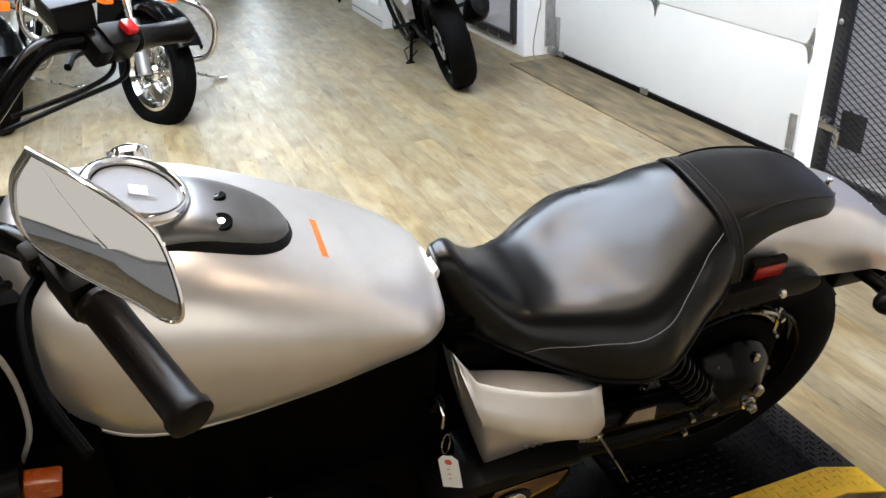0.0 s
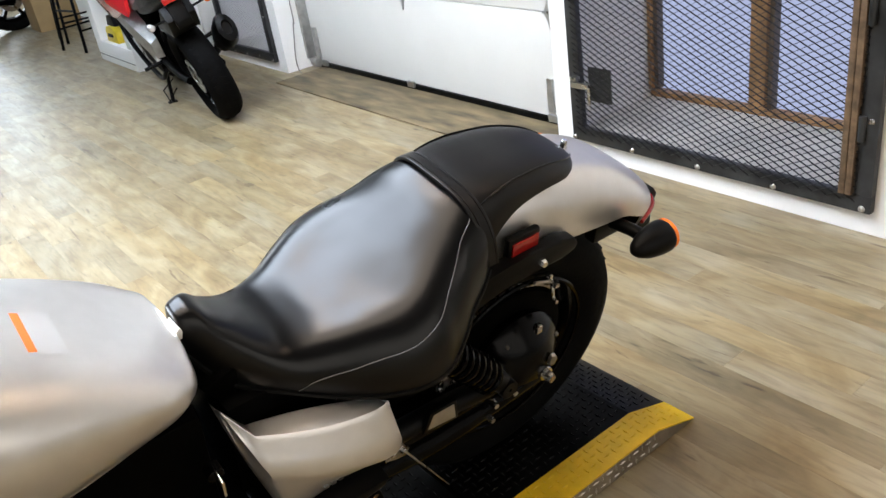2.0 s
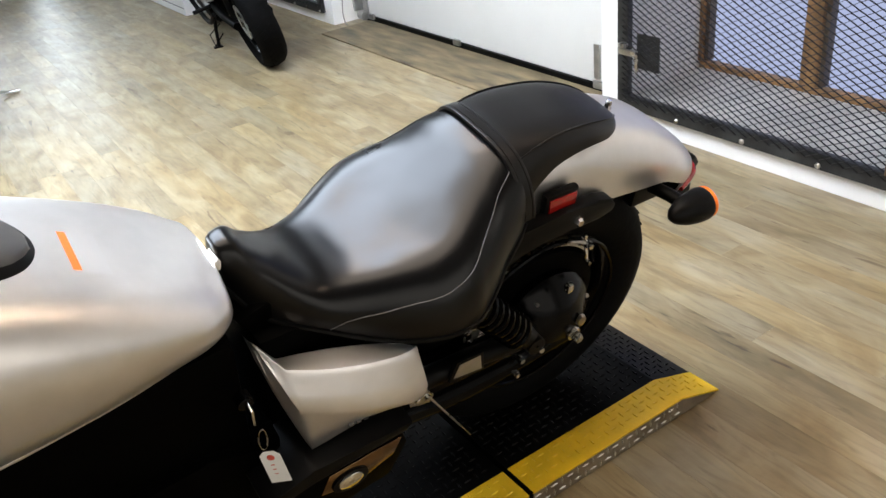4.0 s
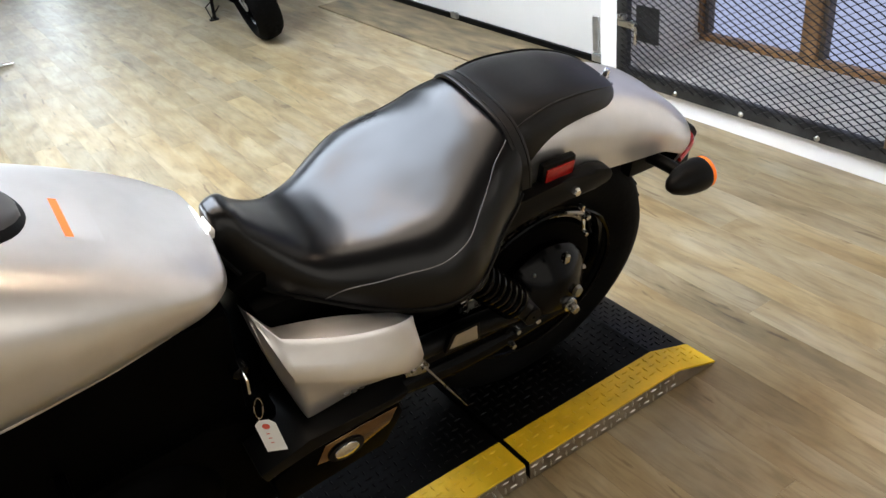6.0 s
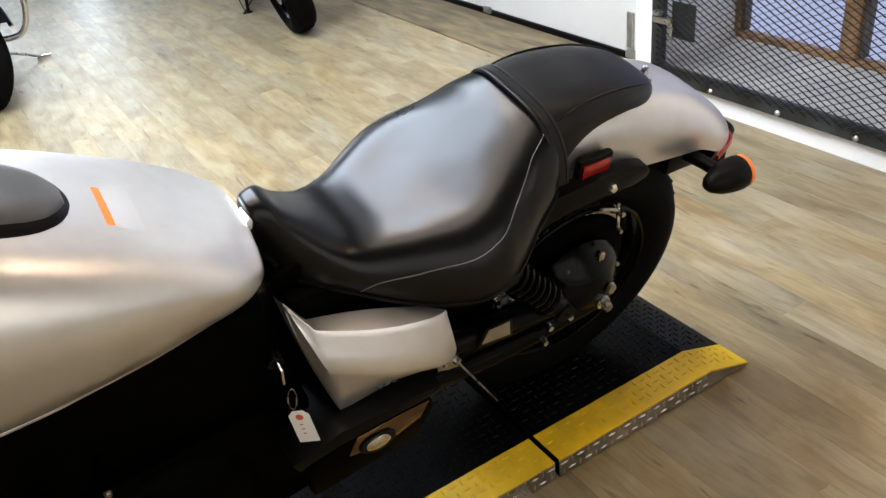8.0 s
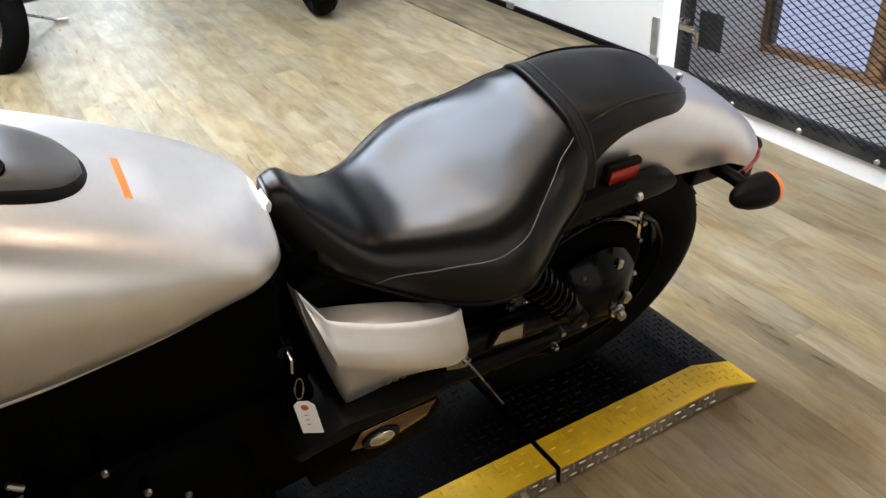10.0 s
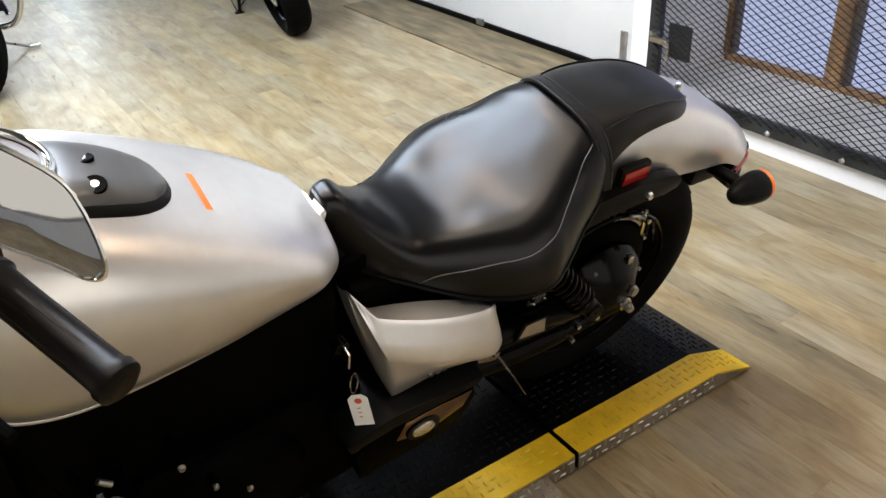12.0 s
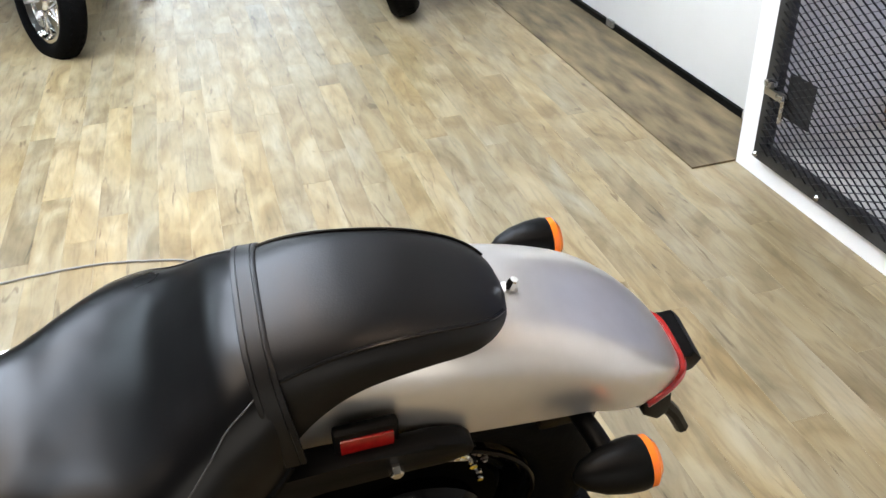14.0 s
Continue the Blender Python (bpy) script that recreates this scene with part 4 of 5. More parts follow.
for s in (1, -1):
    part("swingarm", tube([(s * 0.13, -0.5, 0.34), (s * 0.135, -0.25, 0.31), (s * 0.12, 0.03, AX - 0.01)], 0.026, 14, smooth=4), M_GLOSS, bike)
    a, b = Vector((s * 0.138, -0.262, 0.58)), Vector((s * 0.165, -0.108, 0.40))
    sh = part("shock_absorber", rod(a, b, 0.02, 16), M_BLACK, bike, "black coil-over shock absorber")
    d = (b - a)
    n1 = d.orthogonal().normalized()
    n2 = d.normalized().cross(n1)
    coil = [a + d * (0.12 + 0.66 * i / 120) + 0.031 * (math.cos(i * 0.42) * n1 + math.sin(i * 0.42) * n2) for i in range(121)]
    part("spring", tube(coil, 0.0055, 6), M_GLOSS, sh)
    part("eye", lathe([(-0.02, 0.004), (-0.02, 0.02), (0.02, 0.02), (0.02, 0.004)], 16, Matrix.Translation(b)), M_BLACK, sh)
    part("eye", lathe([(-0.02, 0.004), (-0.02, 0.022), (0.02, 0.022), (0.02, 0.004)], 16, Matrix.Translation(a)), M_BLACK, sh)
for p in ((0.15, -0.071, 0.344), (0.15, -0.12, 0.341), (0.15, -0.126, 0.30)):
    part("link_bolt", bolt(p, (1, 0, 0.1), 0.0075, 0.016), M_CHROME, bike)
cast = part("cast_bracket", prism([(-0.232, 0.443), (-0.206, 0.449), (-0.20, 0.439), (-0.215, 0.433), (-0.212, 0.426), (-0.192, 0.432), (-0.176, 0.426), (-0.182, 0.407), (-0.21, 0.40), (-0.23, 0.412)], 0.10, 0.112, "x", 0.002), M_STEEL, bike, "bright cast bracket under the seat")
for y0, z0, y1, z1 in ((-0.228, 0.42, -0.216, 0.438), (-0.206, 0.408, -0.184, 0.4155), (-0.216, 0.441, -0.206, 0.445)):
    part("web", box(0.109, 0.117, y0, y1, z0, z1, 0.002), M_CHROME, cast)
part("bracket_bolt", bolt((0.113, -0.222, 0.414), (1, 0, 0), 0.0055, 0.006), M_CHROME, cast)
part("warning_label", prism([(-0.30, 0.396), (-0.286, 0.444), (-0.226, 0.442), (-0.219, 0.388)], 0.160, 0.168, "x", 0.003), M_BLACK, bike, "black plate with a silver warning label")
part("label_face", prism([(-0.291, 0.405), (-0.279, 0.437), (-0.233, 0.436), (-0.227, 0.396)], 0.1683, 0.1688, "x"), M_ALU, bike, "silver warning label")
part("stand_bracket", prism([(-0.387, 0.388), (-0.383, 0.42), (-0.357, 0.424), (-0.335, 0.392), (-0.342, 0.374), (-0.362, 0.384)], 0.162, 0.172, "x", 0.003), M_STEEL, bike, "bright cast stand bracket")
for y, z in ((-0.372, 0.404), (-0.35, 0.398)):
    part("bracket_bolt", bolt((0.172, y, z), (1, 0, 0), 0.006, 0.006), M_CHROME, bike)
part("shaft_tube", tube([(0.135, -0.45, 0.40), (0.14, -0.25, 0.40), (0.135, -0.12, 0.375)], 0.022, 12, smooth=3), M_BLACK, bike)

# side covers: crease between a top bevel and a deep face
for s in (1, -1):
    rings = []
    for t in [k / 40 for k in range(41)]:
        y = -0.628 + 0.248 * t
        g = min(1, t / 0.17)
        h = min(1, t / 0.12)
        xt = 0.09 + 0.02 * h + 0.055 * max(0, t - 0.12) / 0.88   # inner top edge
        zt = 0.634 - 0.041 * h - 0.036 * max(0, t - 0.12) / 0.88 + 0.011 * math.sin(math.pi * min(1, max(0, (t - 0.1) / 0.9)))
        xc = 0.098 + 0.048 * h + 0.05 * (1 - (1 - min(1, max(0, (t - 0.12) / 0.8))) ** 2.2)  # crease
        zc = 0.632 - 0.034 * h - 0.031 * max(0, t - 0.12) / 0.88
        zb = 0.612 - 0.178 * g ** 0.75 + 0.04 * max(0, (t - 0.2) / 0.8) ** 1.3
        xd = xc + 0.034 * h                                # foot of the upright band
        zd = zc - (0.06 + 0.016 * t) * h
        zd = max(zd, zb + 0.02)
        xb = max(xc + 0.005 * h, 0.10 + 0.093 * g ** 0.7)
        end = max(0, (t - 0.8) / 0.2)
        zb += 0.034 * end ** 2.5
        zc -= 0.012 * end ** 2.5
        zt -= 0.006 * end ** 2.5
        sh = 0.016 * end ** 2.5
        prof = [(xt - 0.012, zt - 0.012), (xt - sh, zt - sh), ((xt + xc) / 2 + 0.001, (zt + zc) / 2 + 0.002), (xc - 0.005 - sh, zc + 0.0035), (xc - 0.001 - sh, zc - 0.001), (xc + 0.002 - sh, zc - 0.007), ((xc + xd) / 2 + 0.002 - sh, (zc + zd) / 2), (xd - sh, zd + 0.006), (xd - 0.001 - sh, zd - 0.006), ((xd + xb) / 2 - sh, (zd + zb) / 2), (xb - sh, zb + 0.012), (xb - 0.008 - sh, zb), (xb - 0.045, zb + 0.004)]
        rings.append([(s * a, y, b) for a, b in prof])
    cover = part("side_cover", skin(rings), M_SILVER, bike, "champagne silver side cover with a creased edge")
    if s > 0:
        for k in range(7):
            y = -0.525 + 0.013 * k
            part("raised_bar", box(0.194, 0.2065 + 0.0011 * k, y, y + 0.009, 0.474 + 0.0022 * k, 0.480 + 0.0022 * k, 0.0008), M_CONSOLE, cover)

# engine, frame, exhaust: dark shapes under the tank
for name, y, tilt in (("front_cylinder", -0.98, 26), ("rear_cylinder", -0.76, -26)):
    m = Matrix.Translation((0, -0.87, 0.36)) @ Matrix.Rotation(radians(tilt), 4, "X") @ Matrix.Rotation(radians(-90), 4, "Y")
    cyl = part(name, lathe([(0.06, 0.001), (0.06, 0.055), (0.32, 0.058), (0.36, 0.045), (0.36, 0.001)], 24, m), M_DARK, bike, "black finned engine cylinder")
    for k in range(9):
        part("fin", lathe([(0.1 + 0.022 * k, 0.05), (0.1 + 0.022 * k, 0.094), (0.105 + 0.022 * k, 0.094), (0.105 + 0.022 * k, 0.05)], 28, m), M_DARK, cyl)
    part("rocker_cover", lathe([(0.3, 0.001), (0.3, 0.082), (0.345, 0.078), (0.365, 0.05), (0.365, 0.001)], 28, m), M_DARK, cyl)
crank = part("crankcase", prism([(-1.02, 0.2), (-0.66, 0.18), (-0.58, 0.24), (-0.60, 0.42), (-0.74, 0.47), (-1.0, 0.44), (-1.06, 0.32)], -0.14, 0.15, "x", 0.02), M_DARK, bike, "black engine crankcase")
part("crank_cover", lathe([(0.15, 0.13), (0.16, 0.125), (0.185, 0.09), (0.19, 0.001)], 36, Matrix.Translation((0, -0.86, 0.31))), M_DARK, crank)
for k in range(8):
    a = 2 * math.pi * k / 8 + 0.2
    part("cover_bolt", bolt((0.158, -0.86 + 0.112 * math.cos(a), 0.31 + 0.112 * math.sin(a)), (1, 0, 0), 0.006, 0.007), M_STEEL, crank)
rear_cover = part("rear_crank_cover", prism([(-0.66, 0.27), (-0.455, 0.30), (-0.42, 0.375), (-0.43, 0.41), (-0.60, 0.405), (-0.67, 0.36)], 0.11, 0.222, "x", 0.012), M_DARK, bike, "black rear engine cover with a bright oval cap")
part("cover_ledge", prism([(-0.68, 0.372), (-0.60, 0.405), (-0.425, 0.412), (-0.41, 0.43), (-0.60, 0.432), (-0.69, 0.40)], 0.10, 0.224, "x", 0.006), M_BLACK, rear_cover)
part("cover_plate", prism([(-0.592, 0.352), (-0.575, 0.395), (-0.50, 0.402), (-0.436, 0.404), (-0.452, 0.366), (-0.525, 0.335)], 0.2215, 0.2245, "x", 0.001), M_FLOORTINT, rear_cover, "dark polished plate with the floor's brown reflection in its colour")
part("cap_seat", lathe([(0, 0.020), (0, 0.032), (0.004, 0.031), (0.004, 0.020)], 28, Matrix.Translation((0.2247, -0.538, 0.36)) @ Matrix.Diagonal((1, 1.1, 0.85, 1))), M_GLOSS, rear_cover)
part("oval_cap", lathe([(0, 0.001), (0, 0.026), (0.006, 0.024), (0.009, 0.016), (0.010, 0.001)], 28, Matrix.Translation((0.2245, -0.538, 0.36)) @ Matrix.Diagonal((1, 0.95, 0.72, 1))), M_CHROME, rear_cover, "bright oval cap")
for s in (1, -1):
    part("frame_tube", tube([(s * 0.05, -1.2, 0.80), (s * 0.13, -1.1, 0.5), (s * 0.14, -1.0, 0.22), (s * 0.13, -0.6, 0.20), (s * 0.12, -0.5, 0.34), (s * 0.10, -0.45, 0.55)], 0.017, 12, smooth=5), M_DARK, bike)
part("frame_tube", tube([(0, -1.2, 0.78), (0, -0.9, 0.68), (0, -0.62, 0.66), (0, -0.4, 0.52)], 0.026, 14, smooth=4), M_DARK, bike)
# plain block added so the shaded space under the tank reads all black
part("under_tank_fill", box(-0.125, 0.13, -1.17, -0.66, 0.42, 0.685, 0.02), M_DARK, bike)
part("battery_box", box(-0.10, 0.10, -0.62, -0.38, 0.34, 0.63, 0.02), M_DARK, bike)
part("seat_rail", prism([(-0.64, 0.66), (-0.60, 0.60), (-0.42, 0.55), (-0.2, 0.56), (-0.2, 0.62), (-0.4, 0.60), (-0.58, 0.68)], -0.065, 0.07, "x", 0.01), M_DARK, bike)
for i, z in enumerate((0.16, 0.26)):
    ex = part("exhaust_pipe", tube([(-0.14, -1.02 + 0.25 * i, 0.40), (-0.19, -0.95 + 0.2 * i, 0.28), (-0.2, -0.6, z), (-0.21, 0.1, z + 0.03), (-0.21, 0.32, z + 0.04)], 0.035, 16, smooth=5), M_GLOSS, bike, "black exhaust pipe")
peg = part("peg_bracket", prism([(-1.062, 0.495), (-1.045, 0.502), (-1.022, 0.462), (-1.006, 0.455), (-1.02, 0.432), (-1.045, 0.44)], 0.186, 0.196, "x", 0.003), M_ALU, bike, "dull cast peg bracket")
part("bracket_arm", box(0.11, 0.187, -1.055, -1.02, 0.445, 0.48, 0.006), M_DARK, peg)
part("bracket_foot", prism([(-1.082, 0.448), (-1.066, 0.472), (-1.05, 0.445)], 0.185, 0.193, "x", 0.002), M_ALU, peg)
part("shift_rod", tube([(0.19, -1.118, 0.535), (0.192, -1.092, 0.53)], 0.005, 8), M_CHROME, peg, "short chrome shift rod")
part("rod_stub", tube([(0.19, -1.06, 0.556), (0.192, -1.044, 0.54)], 0.005, 8), M_STEEL, peg)
for y, z in ((-0.904, 0.41), (-0.948, 0.50), (-0.85, 0.36)):
    part("case_bolt", bolt((0.186, y, z), (1, 0, 0), 0.006, 0.008), M_STEEL, crank)
    part("bolt_boss", rod((0.12, y, z), (0.187, y, z), 0.009, 10), M_DARK, crank)
part("foot_peg", tube([(0.18, -1.02, 0.27), (0.32, -1.0, 0.265)], 0.018, 12), M_RUBBER, bike)
part("side_stand", tube([(0.14, -0.72, 0.2), (0.22, -0.70, 0.072)], 0.012, 10), M_DARK, bike)
part("stand_wire", tube([(0.18, -0.351, 0.405), (0.19, -0.30, 0.315), (0.19, -0.253, 0.228)], 0.0022, 6, taper=0.0012), M_STEEL, bike)

# ignition, key ring and price tag on the left
part("ignition_lock", lathe([(0.0, 0.001), (0.0, 0.013), (0.02, 0.013), (0.023, 0.009), (0.023, 0.001)], 20, Matrix.Translation((0.145, -0.672, 0.592))), M_GLOSS, bike)
key = part("key", box(0.168, 0.19, -0.674, -0.670, 0.57, 0.605, 0.001), M_CHROME, bike, "key in the ignition")
part("key_ring", tube([(0.192, -0.664 + 0.007 * math.cos(a), 0.53 + 0.026 * math.sin(a)) for a in [2 * math.pi * k / 16 for k in range(17)]], 0.0011, 5), M_STEEL, key)
tm = Matrix.Translation((0.196, -0.661, 0.502)) @ Matrix.Rotation(radians(15.6), 4, "Y") @ Matrix.Rotation(radians(-28), 4, "Z") @ Matrix.Rotation(radians(22), 4, "X") @ Matrix.Rotation(radians(-22), 4, "Y") @ Matrix.Scale(1.15, 4)
tagp = part("price_tag", prism([(-0.0145, -0.062), (0.0145, -0.062), (0.0145, -0.008), (0.007, 0.0), (-0.007, 0.0), (-0.0145, -0.008)], -0.0004, 0.0004, "x", m=tm), M_TAG, key, "small white paper tag with a red dot")
red = lathe([(0.0006, 0.001), (0.0006, 0.0055), (0.0009, 0.005), (0.0009, 0.001)], 16, tm @ Matrix.Translation((0, 0, -0.012)))
for k in range(3):
    box(0.0006, 0.0009, -0.004, 0.001, -0.027 - 0.009 * k, -0.0255 - 0.009 * k, bm=red, m=tm)
part("print_bar", red, M_TAGRED, key)

# handlebar, grips, levers, mirror, risers
LG0, LG1 = Vector((0.325, -1.085, 1.100)), Vector((0.457, -1.024, 1.076))
RG0, RG1 = Vector((-0.350, -1.020, 1.0)), Vector((-0.418, -0.935, 0.972))
bar = part("handlebar", tube([RG1, RG0, (-0.30, -1.10, 1.03), (-0.25, -1.15, 1.04), (-0.19, -1.215, 0.99), (-0.12, -1.24, 1.0), (0.05, -1.25, 1.03), (0.16, -1.24, 1.08), (0.24, -1.15, 1.115), LG0, LG1], 0.0145, 14, smooth=5), M_GLOSS, bike, "black swept-back handlebar")
for a, b in ((LG0, LG1), (RG0, RG1)):
    d = (b - a).normalized()
    q = Matrix.Translation(a) @ Vector((1, 0, 0)).rotation_difference(d).to_matrix().to_4x4()
    L = (b - a).length
    g = part("grip", lathe([(-0.002, 0.012), (0.0, 0.021), (0.006, 0.0215), (0.01, 0.0185), (L * 0.5, 0.0175), (L - 0.012, 0.0185), (L - 0.008, 0.021), (L, 0.0205), (L + 0.004, 0.014), (L + 0.004, 0.001)], 24, q), M_GRIP, bar, "black rubber hand grip")
    for k in range(10):
        c = 2 * math.pi * k / 10
        part("rib", box(0.014, L - 0.016, -0.0012, 0.0012, 0.0165, 0.018, m=q @ Matrix.Rotation(c, 4, "X")), M_GRIP, g)
    part("switch_box", box(-0.062, -0.004, -0.022, 0.022, -0.026, 0.024, 0.009, m=q), M_BLACK, bar)
    part("lever_perch", box(-0.085, -0.06, -0.03, 0.018, -0.016, 0.018, 0.006, m=q), M_BLACK, bar)
part("lever", tube([(0.27, -1.125, 1.105), (0.32, -1.145, 1.10), (0.40, -1.135, 1.085), (0.465, -1.105, 1.072)], 0.006, 8, smooth=4), M_DARK, bar)
part("lever", tube([(-0.30, -1.115, 0.99), (-0.35, -1.10, 0.985), (-0.42, -1.03, 0.965), (-0.47, -0.96, 0.95)], 0.006, 8, smooth=4), M_BLACK, bar)
qR = Matrix.Translation(RG0) @ Vector((1, 0, 0)).rotation_difference((RG1 - RG0).normalized()).to_matrix().to_4x4()
part("kill_switch", box(-0.03, -0.008, -0.012, 0.012, 0.024, 0.036, 0.004, m=qR), M_REDPAINT, bar, "red engine stop switch")
res = part("brake_reservoir", box(-0.05, 0.035, -0.03, 0.03, -0.02, 0.02, 0.008, m=Matrix.Translation((-0.335, -1.10, 1.06)) @ Matrix.Rotation(radians(20), 4, "Z")), M_BLACK, bar, "black brake fluid reservoir")
part("reservoir_lid", box(-0.053, 0.038, -0.033, 0.033, 0.02, 0.028, 0.004, m=Matrix.Translation((-0.335, -1.10, 1.06)) @ Matrix.Rotation(radians(20), 4, "Z")), M_GLOSS, res)
part("cable", tube([(-0.335, -1.05, 1.0), (-0.30, -1.055, 0.977), (-0.25, -1.10, 0.978), (-0.19, -1.19, 0.985)], 0.004, 7, smooth=5), M_BLACK, bar)
part("cable", tube([(-0.345, -1.03, 0.985), (-0.305, -1.04, 0.962), (-0.25, -1.11, 0.965), (-0.17, -1.22, 0.97)], 0.004, 7, smooth=5), M_BLACK, bar)
part("cable", tube([(0.27, -1.16, 1.09), (0.22, -1.26, 1.02), (0.12, -1.3, 0.9), (0.05, -1.26, 0.75)], 0.0045, 7, smooth=5), M_BLACK, bar)
for s in (1, -1):
    part("riser", tube([(s * 0.05, -1.25, 0.94), (s * 0.05, -1.25, 1.035)], 0.02, 14), M_CHROME, bar)
# mirror on the left, seen from its glass side
mu, mv, mn = Vector((0.3275, 0.5474, -0.7701)), Vector((-0.1588, 0.8354, 0.5263)), Vector((0.9314, -0.0501, 0.3605))
mq = Matrix.Translation((0.455, -1.045, 1.255)) @ Matrix((mu, mv, mn)).transposed().to_4x4()
outline = [(-0.093, 0.010), (-0.055, 0.021), (-0.011, 0.029), (0.014, 0.024), (0.046, 0.008), (0.057, -0.003), (0.050, -0.012), (0.026, -0.017), (-0.02, -0.029), (-0.057, -0.031), (-0.084, -0.012)]
rim_pts = [Vector((p.x, p.y, 0)) for p in spline([(a, b, 0) for a, b in outline] + [(outline[0][0], outline[0][1], 0)], 5)][:-1]
mid = Vector((-0.015, -0.002, 0))
shell = skin([[(mid.x + (p.x - mid.x) * k, mid.y + (p.y - mid.y) * k, z) for p in rim_pts] for k, z in ((0.3, -0.026), (0.65, -0.023), (0.9, -0.014), (1.0, -0.004), (1.0, 0.003), (0.96, 0.0045), (0.93, 0.002))])
mirror = part("mirror", put(shell, None, mq), M_CHROME, bike, "teardrop chrome mirror with clear glass")
part("glass", put(skin([[(mid.x + (p.x - mid.x) * k, mid.y + (p.y - mid.y) * k, z) for p in rim_pts] for k, z in ((0.93, 0.002), (0.92, 0.0032), (0.6, 0.0056), (0.3, 0.0067), (0.02, 0.007))]), None, mq), M_MIRROR, mirror)
part("stem", tube([(0.29, -1.10, 1.11), (0.31, -1.115, 1.16), (0.36, -1.10, 1.195), (0.415, -1.075, 1.225)], 0.007, 10, smooth=4), M_BLACK, mirror)

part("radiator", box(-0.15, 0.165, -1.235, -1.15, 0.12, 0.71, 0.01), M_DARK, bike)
# two plain near-black blocks added to fill round the steering head
part("front_fill", box(-0.15, 0.165, -1.40, -1.245, 0.52, 0.90, 0.04), M_DARK, bike)
part("neck_fill", box(-0.1, 0.12, -1.26, -1.18, 0.70, 0.93, 0.02), M_DARK, bike)
part("control_cable", tube([(0.19, -1.29, 1.02), (0.172, -1.24, 0.95), (0.15, -1.222, 0.85), (0.15, -1.226, 0.74), (0.135, -1.26, 0.62), (0.12, -1.2, 0.5)], 0.0038, 8, smooth=5), M_FARWALL, bike, "grey sheathed control cable")

# front end: fork, headlamp, front wheel, front signals
for s in (1, -1):
    part("fork_leg", tube([(s * 0.10, -1.24, 0.98), (s * 0.10, -1.62, 0.34)], 0.027, 16), M_GLOSS, bike)
    sm = Matrix.Translation((s * 0.19, -1.275, 0.695)) @ Matrix.Rotation(radians(90), 4, "Z")
    sig = part("front_signal", lathe([(-0.05, 0.001), (-0.045, 0.02), (0.03, 0.024), (0.03, 0.001)], 24, sm), M_BLACK, bike)
    part("lens", box(-0.013, 0.013, -0.024, 0.022, -0.019, 0.015, 0.005, m=Matrix.Translation((s * 0.195, -1.222, 0.687)) @ Matrix.Rotation(radians(-12), 4, "X")), M_AMBERDARK, sig, "dark amber lens")
    part("stalk", tube([(s * 0.12, -1.28, 0.70), (s * 0.20, -1.265, 0.69)], 0.01, 10), M_BLACK, sig)
for z in (0.96, 0.80):
    part("fork_yoke", box(-0.14, 0.14, -1.30 + (0.96 - z) * -0.4, -1.22 + (0.96 - z) * -0.4, z - 0.018, z + 0.018, 0.01), M_GLOSS, bike)
lampm = Matrix.Translation((0, -1.42, 0.84)) @ Matrix.Rotation(radians(-90), 4, "Z")
hl = part("headlamp", lathe([(-0.09, 0.001), (-0.085, 0.05), (-0.05, 0.085), (0.03, 0.098), (0.05, 0.1), (0.05, 0.001)], 36, lampm), M_GLOSS, bike)
part("bezel", lathe([(0.045, 0.098), (0.05, 0.106), (0.065, 0.1), (0.06, 0.09)], 36, lampm), M_CHROME, hl)
part("lens", lathe([(0.052, 0.001), (0.052, 0.094), (0.07, 0.07), (0.078, 0.001)], 36, lampm), M_GLASS, hl)
wheel(bike, 0, -1.64, 0.322, 0.322, 0.115, 0.225, 24, "front_wheel", disc=0.15)
rings = []
for d in range(-60, 66, 6):
    a = radians(d)
    rings.append([(0.075 * math.copysign(abs(math.cos(b)) ** 0.7, math.cos(b)), -1.64 + (0.335 + 0.035 * math.sin(b)) * math.sin(a), 0.322 + (0.335 + 0.035 * math.sin(b)) * math.cos(a)) for b in [math.pi * k / 12 for k in range(13)]])
part("front_fender", skin(rings, closed=False), M_SILVER, bike)


